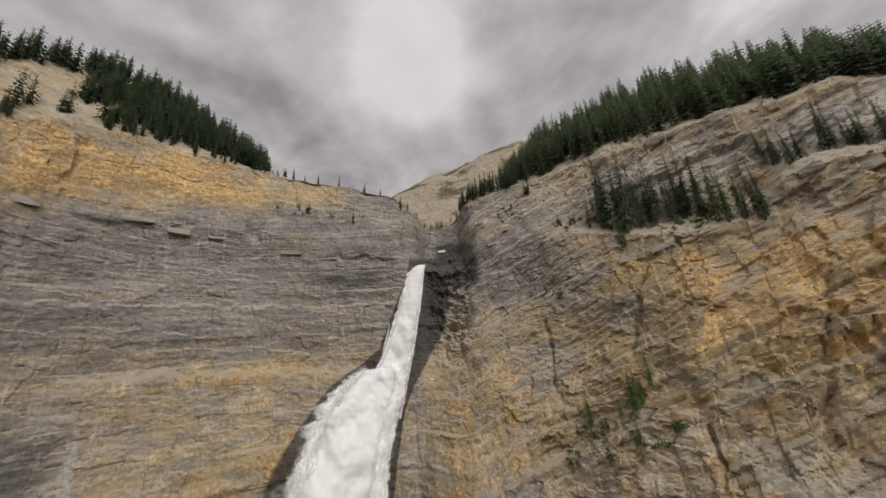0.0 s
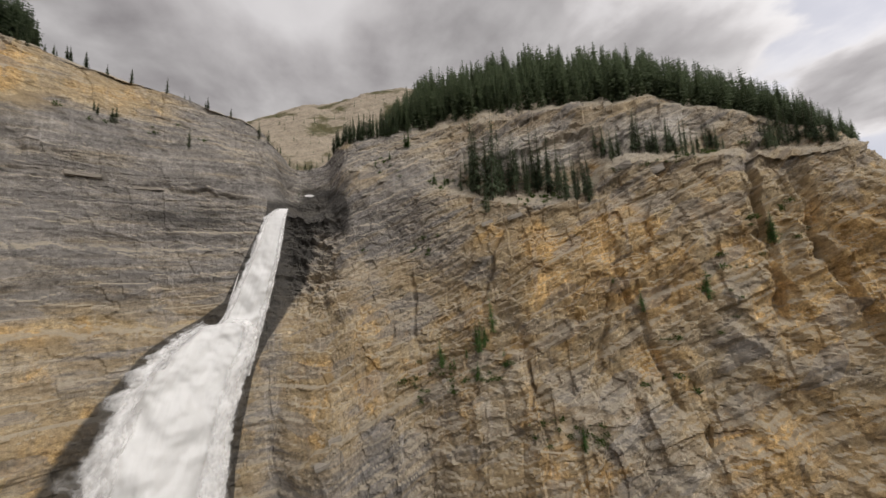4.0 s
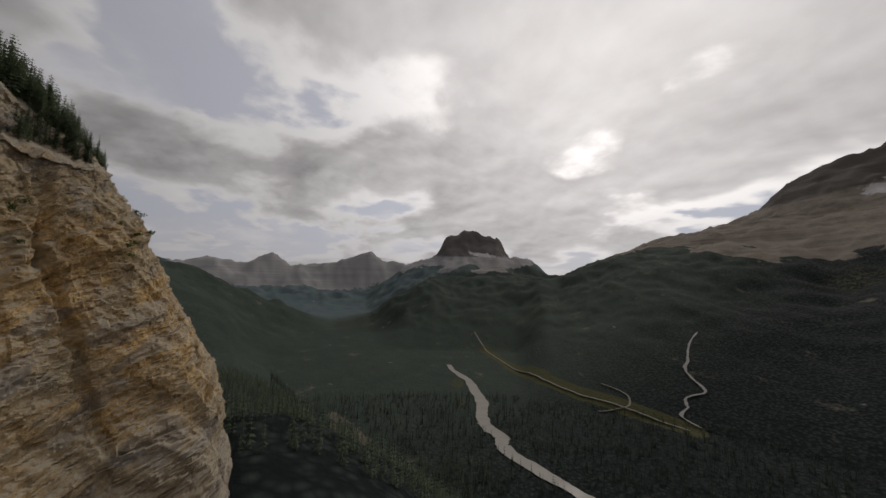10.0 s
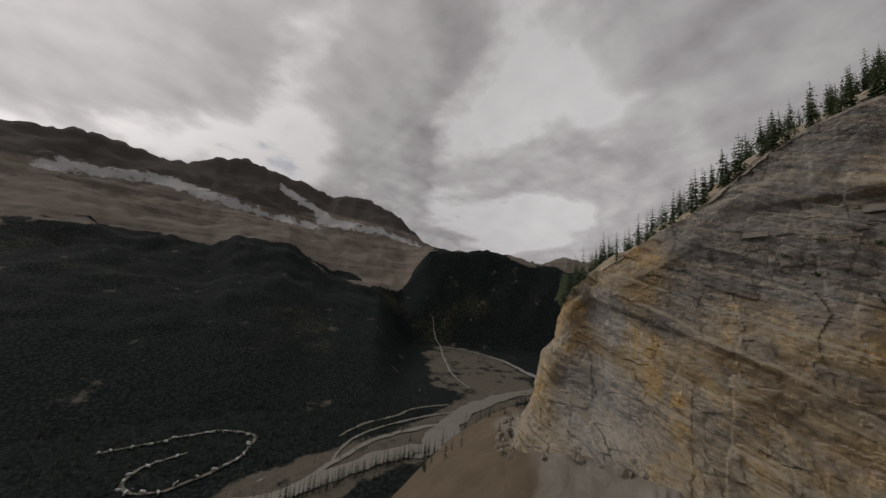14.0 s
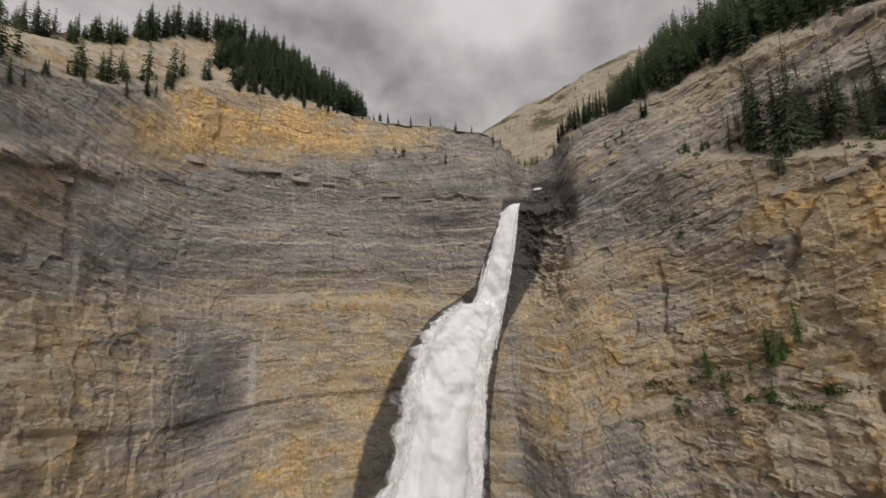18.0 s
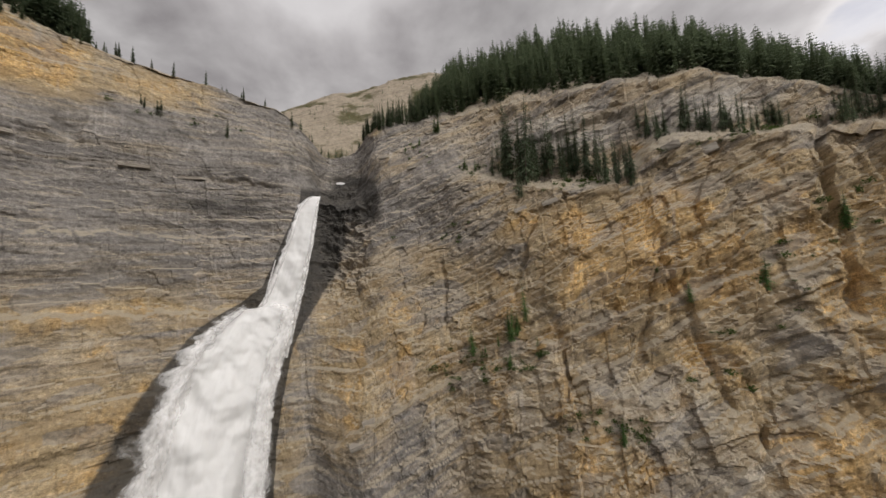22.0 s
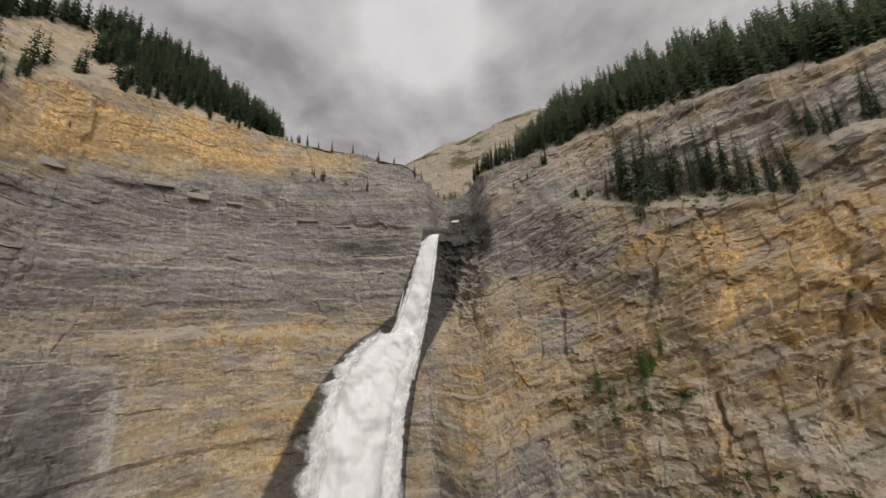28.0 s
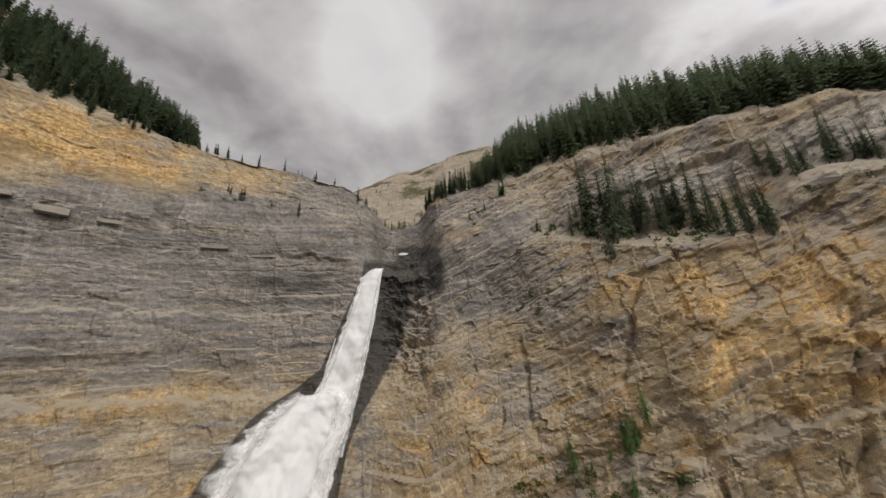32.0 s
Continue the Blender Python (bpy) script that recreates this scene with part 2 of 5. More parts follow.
    colour = g.mix(1.0, colour, g.ramp(chips, (0.15, 0.86), (0.5, 1.02), (0.85, 1.18)), "MULTIPLY")
    colour = g.mix(1.0, colour, g.ramp(block_c, (0.0, 0.84), (1.0, 1.14)), "MULTIPLY")
    colour = g.mix(g.math("MULTIPLY", g.span(tint_c, 0.6, 0.9, 0.0, 0.5), g.span(ochre, 0.15, 0.5)), colour, (0.37, 0.28, 0.17))
    colour = g.mix(g.span(tint_c, 0.3, 0.1, 0.0, 0.5), colour, g.mix(n_fine, (0.2, 0.187, 0.178), (0.34, 0.32, 0.3)))
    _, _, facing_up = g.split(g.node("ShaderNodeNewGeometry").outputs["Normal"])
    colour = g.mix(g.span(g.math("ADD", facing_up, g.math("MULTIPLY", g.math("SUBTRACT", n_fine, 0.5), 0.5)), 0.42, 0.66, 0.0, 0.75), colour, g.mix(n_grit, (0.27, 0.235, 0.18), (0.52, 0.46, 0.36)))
    soak = g.span(g.math("ADD", wet, g.math("MULTIPLY", g.math("SUBTRACT", n_mid, 0.5), 0.9)), 0.3, 0.75)
    colour = g.mix(g.math("MULTIPLY", soak, 0.88), colour, g.mix(n_fine, (0.022, 0.022, 0.024), (0.085, 0.08, 0.072)))
    rough = g.math("SUBTRACT", 0.92, g.math("MULTIPLY", soak, 0.22))
    relief = g.math("ADD", g.math("ADD", g.math("MULTIPLY", n_fine, 0.38), g.math("MULTIPLY", n_grit, 0.16)), g.math("MULTIPLY", chips, 0.5))
    relief = g.math("ADD", relief, g.math("ADD", g.math("MULTIPLY", thin, 0.18), g.math("MULTIPLY", shaded_nicks, 0.5)))
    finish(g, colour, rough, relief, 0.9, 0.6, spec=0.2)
    return m


def hill_material():
    m, g = material("hill_rock_and_turf")
    place = g.node("ShaderNodeTexCoord").outputs["Object"]
    n1 = g.noise(place, 0.03, 8, 0.6)
    hx, hy, hz = g.split(place)
    n2 = g.math("ADD", g.math("MULTIPLY", g.noise(place, 0.5, 8, 0.65), 0.55), g.math("MULTIPLY", g.noise(g.xyz(g.math("MULTIPLY", hx, 0.04), g.math("MULTIPLY", hy, 0.04), g.math("MULTIPLY", g.math("ADD", hz, g.math("MULTIPLY", hx, -0.35)), 0.45)), 1.0, 6, 0.6), 0.45))
    rock = g.ramp(n2, (0.3, (0.17, 0.145, 0.115)), (0.5, (0.31, 0.262, 0.20)), (0.7, (0.42, 0.36, 0.28)))
    turf = g.ramp(n2, (0.3, (0.045, 0.05, 0.022)), (0.7, (0.14, 0.12, 0.06)))
    colour = g.mix(g.span(n1, 0.5, 0.62), rock, turf)
    finish(g, colour, 0.95, n2, 0.9, 1.2)
    return m


def land_material():
    """Valley and far mountains: dark conifer cover, bare rock, snow, gravel flats and meadow, by the masks of the mesh;
    eastward the colours hold haze and sunlight.
    """
    m, g = material("valley_land")
    place = g.node("ShaderNodeTexCoord").outputs["Object"]
    bare, snow, gravel = g.split(attr(g, "cover", "Vector"))
    meadow = attr(g, "meadow")
    n1 = g.noise(place, 0.0022, 8, 0.6)
    n2 = g.noise(place, 0.012, 9, 0.65)
    n3 = g.noise(place, 0.09, 8, 0.7)
    px_, py_, pz_ = g.split(place)
    strata = g.noise(g.xyz(g.math("MULTIPLY", px_, 0.0006), g.math("MULTIPLY", py_, 0.0006), g.math("MULTIPLY", pz_, 0.035)), 1.0, 6, 0.65, 0.3)
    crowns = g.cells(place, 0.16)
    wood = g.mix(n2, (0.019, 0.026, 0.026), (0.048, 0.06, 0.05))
    # gaps between crowns near-black, shade between the trees put into the colour
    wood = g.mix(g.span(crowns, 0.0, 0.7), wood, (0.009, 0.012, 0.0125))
    glade = g.mix(n3, (0.035, 0.042, 0.02), (0.10, 0.09, 0.05))
    wood = g.mix(g.math("MULTIPLY", g.span(n1, 0.56, 0.7), g.span(n3, 0.45, 0.6)), wood, glade)
    rock = g.ramp(strata, (0.3, (0.085, 0.07, 0.062)), (0.48, (0.165, 0.14, 0.118)), (0.6, (0.24, 0.205, 0.17)), (0.72, (0.13, 0.11, 0.1)))
    rock = g.mix(g.span(n2, 0.4, 0.65), rock, (0.21, 0.18, 0.148))
    # distance haze put into the far eastern rock: greyer, bluer, paler
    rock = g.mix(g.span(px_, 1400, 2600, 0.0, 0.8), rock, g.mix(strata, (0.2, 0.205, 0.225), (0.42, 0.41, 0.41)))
    # sunlight on the eastern valley, mixed into the wood colour
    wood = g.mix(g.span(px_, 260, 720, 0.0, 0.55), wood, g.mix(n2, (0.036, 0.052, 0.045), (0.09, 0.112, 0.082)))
    # farther east the wood colour takes on blue haze
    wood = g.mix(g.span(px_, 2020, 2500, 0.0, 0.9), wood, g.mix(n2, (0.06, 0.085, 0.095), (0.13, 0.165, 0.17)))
    edge = g.math("MULTIPLY", g.math("SUBTRACT", n2, 0.5), 1.5)
    rock = g.mix(g.span(g.math("ADD", attr(g, "cap"), g.math("MULTIPLY", edge, 0.4)), 0.25, 0.75, 0.0, 0.85), rock, g.mix(strata, (0.04, 0.036, 0.035), (0.095, 0.082, 0.075)))
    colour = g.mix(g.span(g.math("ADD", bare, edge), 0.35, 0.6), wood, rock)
    grass = g.mix(n3, (0.04, 0.046, 0.02), (0.09, 0.085, 0.04))
    colour = g.mix(g.span(g.math("ADD", meadow, g.math("MULTIPLY", edge, 0.7)), 0.35, 0.65), colour, grass)
    flats = g.mix(n3, (0.06, 0.053, 0.042), (0.2, 0.175, 0.14))
    colour = g.mix(g.span(g.math("ADD", gravel, g.math("MULTIPLY", edge, 2.2)), 0.4, 0.75), colour, flats)
    heap = attr(g, "talus")
    debris = g.mix(g.span(heap, 0.55, 0.95), g.mix(n3, (0.085, 0.066, 0.043), (0.22, 0.17, 0.115)), g.mix(n3, (0.13, 0.12, 0.105), (0.46, 0.43, 0.385)))
    colour = g.mix(g.span(g.math("ADD", heap, g.math("MULTIPLY", edge, 0.5)), 0.3, 0.5), colour, debris)
    ice = g.mix(n3, (0.36, 0.35, 0.35), (0.58, 0.57, 0.57))
    colour = g.mix(g.span(g.math("ADD", g.math("MULTIPLY", snow, 0.8), g.math("MULTIPLY", g.math("SUBTRACT", g.noise(place, 0.02, 8, 0.7), 0.5), 2.2)), 0.36, 0.6), colour, ice)
    finish(g, colour, 0.95, g.math("ADD", n3, g.math("MULTIPLY", crowns, -0.6)), 0.45, 5.0, spec=0.1)
    return m


def plain(name, lo, hi, scale=3.0, rough=0.85, bump=0.3, dist=0.05, spec=0.3):
    m, g = material(name)
    place = g.node("ShaderNodeTexCoord").outputs["Object"]
    n = g.noise(place, scale, 6, 0.62)
    tone = g.math("ADD", g.math("MULTIPLY", n, 0.7), g.math("MULTIPLY", g.node("ShaderNodeObjectInfo").outputs["Random"], 0.3))
    finish(g, g.mix(tone, lo, hi), rough, n, bump, dist, spec=spec)
    return m


def needle_material(name, lo, hi):
    m, g = material(name)
    place = g.node("ShaderNodeTexCoord").outputs["Object"]
    n = g.noise(place, 2.2, 4, 0.6)
    isle = g.node("ShaderNodeNewGeometry").outputs["Random Per Island"]
    own = g.node("ShaderNodeObjectInfo").outputs["Random"]
    tone = g.math("ADD", g.math("MULTIPLY", n, 0.35), g.math("ADD", g.math("MULTIPLY", isle, 0.4), g.math("MULTIPLY", own, 0.35)))
    colour = g.mix(tone, lo, hi)
    b = finish(g, colour, 0.7, spec=0.2)
    thin = g.node("ShaderNodeBsdfTranslucent")
    g.put(colour, thin.inputs[0])
    both = g.node("ShaderNodeMixShader")
    both.inputs[0].default_value = 0.38
    g.put(b.outputs[0], both.inputs[1])
    g.put(thin.outputs[0], both.inputs[2])
    out = [n for n in g.tree.nodes if n.type == "OUTPUT_MATERIAL"][0]
    g.put(both.outputs[0], out.inputs[0])
    return m


def foam(name, white, lo, hi, full, coarse):
    """White water that breaks up into holes where its own 'flow' says that it thins out."""
    m, g = material(name)
    along, level, rim = g.split(attr(g, "flow", "Vector"))
    place = g.node("ShaderNodeTexCoord").outputs["Object"]
    strands = g.noise(g.xyz(g.math("MULTIPLY", along, 0.8), g.math("MULTIPLY", level, 0.06), 0.0), 1.0, 4, 0.5, 0.5)
    puffs = g.noise(g.xyz(g.math("MULTIPLY", along, coarse), g.math("MULTIPLY", level, coarse * 0.6), 0.0), 1.0, 4, 0.5, 0.6)
    froth = g.noise(place, 0.55, 7, 0.62)
    tone = g.math("ADD", g.math("MULTIPLY", strands, 0.12), g.math("ADD", g.math("MULTIPLY", puffs, 0.5), g.math("MULTIPLY", froth, 0.38)))
    colour = g.ramp(tone, (0.28, tuple(c * 0.86 for c in white)), (0.46, tuple(c * 0.97 for c in white)), (0.62, white))
    d = g.node("ShaderNodeBsdfDiffuse")
    g.put(colour, d.inputs[0])
    bump = g.node("ShaderNodeBump")
    bump.inputs["Strength"].default_value, bump.inputs["Distance"].default_value = 0.22, 1.0
    g.put(tone, bump.inputs["Height"])
    g.put(bump.outputs[0], d.inputs["Normal"])
    t2 = g.node("ShaderNodeBsdfTranslucent")
    g.put(colour, t2.inputs[0])
    body = g.node("ShaderNodeMixShader")
    body.inputs[0].default_value = 0.22
    g.put(d.outputs[0], body.inputs[1])
    g.put(t2.outputs[0], body.inputs[2])
    clear_bsdf = g.node("ShaderNodeBsdfTransparent")
    mixer = g.node("ShaderNodeMixShader")
    g.put(g.span(g.math("SUBTRACT", g.math("ADD", g.math("MULTIPLY", g.math("SUBTRACT", tone, 0.5), 1.5), 1.0), rim), lo, hi, 0.0, full), mixer.inputs[0])
    g.put(clear_bsdf.outputs[0], mixer.inputs[1])
    g.put(body.outputs[0], mixer.inputs[2])
    g.put(mixer.outputs[0], g.node("ShaderNodeOutputMaterial").inputs[0])
    return m


ROCK = rock_material()
HILL = hill_material()
LAND = land_material()
WATER = foam("white_water", (0.97, 0.97, 0.97), 0.0, 0.28, 1.0, 0.22)
SPRAY = foam("spray", (0.97, 0.97, 0.975), 0.0, 0.5, 0.75, 0.2)
BARK = plain("bark", (0.07, 0.052, 0.04), (0.16, 0.13, 0.105), 6.0)
DEADWOOD = plain("grey_dead_wood", (0.2, 0.185, 0.17), (0.34, 0.32, 0.3), 6.0)
NEEDLES = needle_material("spruce_needles", (0.066, 0.092, 0.06), (0.168, 0.208, 0.118))
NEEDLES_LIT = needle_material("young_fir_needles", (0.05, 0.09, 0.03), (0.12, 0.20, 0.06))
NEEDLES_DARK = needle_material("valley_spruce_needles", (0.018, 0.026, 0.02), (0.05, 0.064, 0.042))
SHRUB = needle_material("shrub_leaves", (0.03, 0.055, 0.012), (0.10, 0.15, 0.035))
RIVER = plain("silty_glacial_water", (0.19, 0.175, 0.145), (0.28, 0.26, 0.22), 0.05, 0.35, 0.1, 0.05)
ASPHALT = plain("pale_road", (0.15, 0.14, 0.115), (0.22, 0.2, 0.17), 0.2)
SCREE = plain("scree_stone", (0.16, 0.14, 0.115), (0.32, 0.285, 0.235), 0.8)
CREEK = plain("white_creek", (0.2, 0.19, 0.175), (0.32, 0.31, 0.29), 0.2)

# ---- noise and mesh tools ----
rng = np.random.default_rng(7)
PERM = rng.permutation(256)
PERM = np.concatenate([PERM, PERM, PERM])
GRAD = rng.normal(size=(256, 3))
GRAD /= np.linalg.norm(GRAD, axis=1)[:, None]
LUCK = rng.random(4096)


def grain(p):
    """Gradient noise of points (n, 3), about -0.6 to 0.6."""
    c = np.floor(p).astype(np.int64)
    f = p - c
    w = f * f * f * (f * (f * 6 - 15) + 10)
    c &= 255
    out = np.zeros(len(p))
    for i in (0, 1):
        a = PERM[(c[:, 0] + i) & 255]
        wi = w[:, 0] if i else 1 - w[:, 0]
        for j in (0, 1):
            b = PERM[a + ((c[:, 1] + j) & 255)]
            wj = wi * (w[:, 1] if j else 1 - w[:, 1])
            for k in (0, 1):
                d = GRAD[PERM[b + ((c[:, 2] + k) & 255)] & 255]
                dot = (f[:, 0] - i) * d[:, 0] + (f[:, 1] - j) * d[:, 1] + (f[:, 2] - k) * d[:, 2]
                out += wj * (w[:, 2] if k else 1 - w[:, 2]) * dot
    return out


def fbm(p, octaves=4, gain=0.5):
    out, amp = np.zeros(len(p)), 1.0
    for i in range(octaves):
        out += amp * grain(p * 2.03 ** i + 17.3 * i)
        amp *= gain
    return out


def luck(*keys):
    """A fixed random number, 0 to 1, for whole-number arrays."""
    h = np.zeros_like(keys[0], dtype=np.int64)
    for i, k in enumerate(keys):
        h = (h * 1619 + k.astype(np.int64) * (31337, 6971, 1013)[i] + 977) & 0x7FFFFFFF
        h = (h ^ (h >> 7)) * 7919 & 0x7FFFFFFF
    return LUCK[h & 4095]


def blocks(x, y):
    """Jittered cells: the set-back of each tilted block, and the nearness to its edge."""
    cx, cy = np.floor(x).astype(np.int64), np.floor(y).astype(np.int64)
    best, second = np.full(len(x), 9.0), np.full(len(x), 9.0)
    bx, by, dx, dy = (np.zeros(len(x), dtype=k) for k in (np.int64, np.int64, float, float))
    for i in (-1, 0, 1):
        for j in (-1, 0, 1):
            qx, qy = cx + i, cy + j
            ox, oy = x - qx - luck(qx, qy), y - qy - luck(qy, qx + 91)
            d = np.maximum(np.abs(ox), np.abs(oy)) + 0.15 * np.abs(ox + oy)
            near = d < best
            second = np.where(near, best, np.minimum(second, d))
            best = np.where(near, d, best)
            bx, by, dx, dy = np.where(near, qx, bx), np.where(near, qy, by), np.where(near, ox, dx), np.where(near, oy, dy)
    tilt = (luck(bx + 3, by + 5) - 0.5) * dx + (luck(bx + 11, by + 2) - 0.35) * dy
    return luck(bx + 7, by + 13) - 0.5 + tilt, second - best


def smooth(v, lo, hi):
    t = np.clip((v - lo) / (hi - lo), 0, 1)
    return t * t * (3 - 2 * t)


def mesh_of(name, verts, faces, mat, soft=True):
    me = bpy.data.meshes.new(name)
    verts, faces = np.asarray(verts, dtype=np.float32), np.asarray(faces, dtype=np.int32)
    k = faces.shape[1]
    me.vertices.add(len(verts))
    me.vertices.foreach_set("co", verts.ravel())
    me.loops.add(faces.size)
    me.loops.foreach_set("vertex_index", faces.ravel())
    me.polygons.add(len(faces))
    me.polygons.foreach_set("loop_start", np.arange(0, faces.size, k, dtype=np.int32))
    me.polygons.foreach_set("use_smooth", np.full(len(faces), soft))
    me.update(calc_edges=True)
    me.materials.append(mat)
    return me


def grid_faces(nu, nv, wrap=False):
    """Quads of a grid whose vertex (u, v) has the number u * nv + v."""
    u, v = np.meshgrid(np.arange(nu if wrap else nu - 1), np.arange(nv - 1), indexing="ij")
    a = (u * nv + v).ravel()
    b = ((u + 1) % nu * nv + v).ravel()
    return np.stack([a, b, b + 1, a + 1], axis=1)


def paint(me, name, kind, values):
    at = me.attributes.new(name, kind, "POINT")
    at.data.foreach_set("vector" if kind == "FLOAT_VECTOR" else "value", np.ascontiguousarray(values, dtype=np.float32).ravel())


def part(name, me, parent, label=""):
    ob = new(name, me)
    ob.parent = parent
    return tagged(ob, label) if label else ob


# ---- the cliffs ----
# Each column of the plan: bearings, distances and elevations of nine heights of the wall, from the foot over the shelf and the upper band
# to the slope above; bearing 0 is north, clockwise, seen from the middle of the bowl.
COLUMNS = []


def column(bearing, distances, elevations):
    bearings = [bearing] * 9 if not hasattr(bearing, "__len__") else bearing
    COLUMNS.append((bearings, distances, elevations))


column([-117, -114, -112, -111, -110.5, -110.3, -110.2, -109, -104], [190, 195, 200, 202, 204, 206, 208, 220, 300], [-17.1, -13.1, -8.1, -6.1, -4.1, -3.1, -1.7, -1.1, -4])
column([-120, -117.5, -115.2, -113.2, -112.8, -112.5, -112.4, -112, -107], [112, 118, 122, 124, 125, 126, 127, 150, 260], [-23.6, -18.1, -9.1, -6.1, -3.6, -1.6, -0.1, -0.1, -4])
column(-107, [104, 112, 118, 120, 121, 122, 124, 150, 260], [-24, -17, -7, -2, 1, 3, 5, 5.5, 2])
column(-100, [98, 106, 113, 115, 116, 118, 120, 150, 260], [-25, -17, -5, 1, 5, 8, 10, 10, 5])
column(-94, [95, 104, 111, 113, 115, 116, 119, 150, 260], [-28, -18, -4, 4, 9, 12, 14.3, 15, 9])
column(-87, [95, 104, 112, 115, 117, 119, 122, 155, 260], [-31.9, -19.9, -1.9, 7.1, 13.1, 17.1, 20.5, 20.6, 12.1])
column(-78, [98, 108, 117, 120, 122, 124, 127, 160, 270], [-35.8, -19.8, 0.2, 9.2, 15.2, 19.2, 23.5, 25.4, 15.2])
column(-64, [112, 126, 140, 143, 145, 147, 151, 182, 300], [-37.6, -19.6, 0.4, 9.4, 16.4, 20.4, 25, 30.4, 18.4])
column(-55, [122, 140, 154, 157, 159, 161, 166, 205, 320], [-38.6, -19.6, 0.4, 9.4, 17.4, 21.9, 27.6, 34.3, 20.4])
column(-47, [128, 146, 160, 163, 165, 167, 172, 212, 330], [-39.6, -19.6, 0.4, 10.4, 19.2, 22.9, 28.7, 35, 20.4])
column(-38, [128, 146, 160, 162, 164, 166, 171, 205, 330], [-39.6, -19.6, 0.4, 10.4, 19.9, 23.4, 28.6, 32, 18.4])
column(-27, [126, 144, 157, 159, 160, 162, 168, 195, 320], [-40.6, -19.6, 0.4, 10.4, 19.4, 23.9, 28.1, 25.9, 16.4])
column(-18, [122, 140, 152, 154, 156, 158, 164, 190, 320], [-41.6, -20.6, 0.4, 9.4, 17.4, 22.4, 27.4, 24.4, 15.4])
column(-9, [118, 135, 147, 150, 152, 154, 160, 185, 310], [-42.6, -21.6, 0.4, 8.4, 15.4, 20.4, 26.1, 22.4, 14.4])
column(-5.2, [117, 134, 147, 151, 153, 156, 163, 190, 310], [-42.6, -21.6, 0.4, 7.4, 13, 17.4, 23.2, 20.4, 13.4])
column(-2.4, [108, 126, 148, 154, 156, 168, 176, 205, 310], [-42.6, -21.6, 0.4, 7.4, 13, 13.9, 19.9, 18.4, 13.4])
column(2.1, [101, 116, 141, 152, 156, 166, 174, 205, 310], [-42.6, -21.6, 0.4, 7.4, 12.4, 14.4, 20.9, 20.4, 13.4])
column(6.1, [98, 113, 133, 142, 148, 152, 160, 195, 310], [-43.6, -22.6, 0.3, 8.3, 15.3, 19.4, 24.7, 24.4, 16.4])
column(12.2, [96, 110, 127, 135, 141, 146, 156, 195, 310], [-44.8, -23.8, -1.8, 7.2, 15.2, 20.2, 25.6, 26.8, 18.2])
column(18.3, [96, 110, 123, 128, 134, 140, 152, 190, 310], [-45.9, -24.9, -2.9, 7.1, 16.1, 21.1, 26.1, 30.1, 20.1])
column(25.5, [89, 102, 115, 121, 128, 137, 146, 214, 310], [-47, -26, -4, 7, 15.6, 17.5, 26.6, 31.8, 22])
column(35.6, [84, 96, 108, 114, 121, 132, 139, 214, 310], [-48.1, -27.1, -5.1, 4.9, 12.8, 14.4, 26.9, 32.5, 21.9])
column(44.7, [84, 96, 108, 114, 121, 133, 140, 214, 310], [-48.1, -27.1, -5.1, 4.9, 12.6, 14.9, 26.4, 30.9, 20.9])
column(49.8, [86, 98, 110, 116, 123, 132, 140, 214, 310], [-48.1, -27.1, -5.1, 6.9, 16.9, 18.1, 25.3, 29.8, 18.9])
column(56.9, [90, 103, 115, 121, 128, 137, 146, 214, 310], [-47.1, -26.1, -5.1, 6.9, 15.8, 16.5, 23.5, 27.0, 15.9])
column([66.1, 66.1, 65.1, 64.6, 64.1, 64.1, 64.1, 63, 61], [96, 110, 121, 127, 133, 142, 150, 214, 300], [-46.1, -25.1, -6.1, 4.9, 14.5, 15.2, 19.5, 22.2, 12.9])
column([77.1, 75.6, 73.1, 71.1, 69.1, 69.1, 69.1, 68.6, 65.1], [104, 118, 129, 134, 139, 146, 153, 178, 290], [-42.4, -24.3, -6.3, 3.8, 13.4, 14.1, 17, 17.6, 9.9])
column([90.2, 88.8, 83, 78.9, 74.9, 74.6, 74.1, 73.6, 68.1], [116, 130, 140, 145, 150, 154, 158, 180, 290], [-32.4, -20.4, -4.4, 4.6, 11.9, 12.3, 12.7, 11.2, 6.8])
column([88.2, 86.2, 81.2, 77.1, 72.6, 72.1, 71.6, 71.1, 65.1], [180, 190, 200, 206, 212, 218, 224, 250, 330], [-20.4, -13.4, -3.4, 2.1, 6.7, 7.2, 7.8, 6.3, 3.9])

NU, NV = 1500, 540
KNOT_V = np.array([0, 0.17, 0.36, 0.46, 0.60, 0.655, 0.79, 0.93, 1.0])
SHELF_V, BAND_V, RIM_V, RIDGE_V = 0.60, 0.655, 0.79, 0.93


def spread(values, at):
    """Smooth curve through values at the whole numbers, read at the places at."""
    n = len(values)
    i = np.clip(np.floor(at).astype(int), 0, n - 2)
    f = (at - i)[:, None]
    p0, p1, p2, p3 = (values[np.clip(i + k, 0, n - 1)] for k in (-1, 0, 1, 2))
    m1, m2 = (p2 - p0) * 0.4, (p3 - p1) * 0.4
    return (2 * f ** 3 - 3 * f ** 2 + 1) * p1 + (f ** 3 - 2 * f ** 2 + f) * m1 + (-2 * f ** 3 + 3 * f ** 2) * p2 + (f ** 3 - f ** 2) * m2


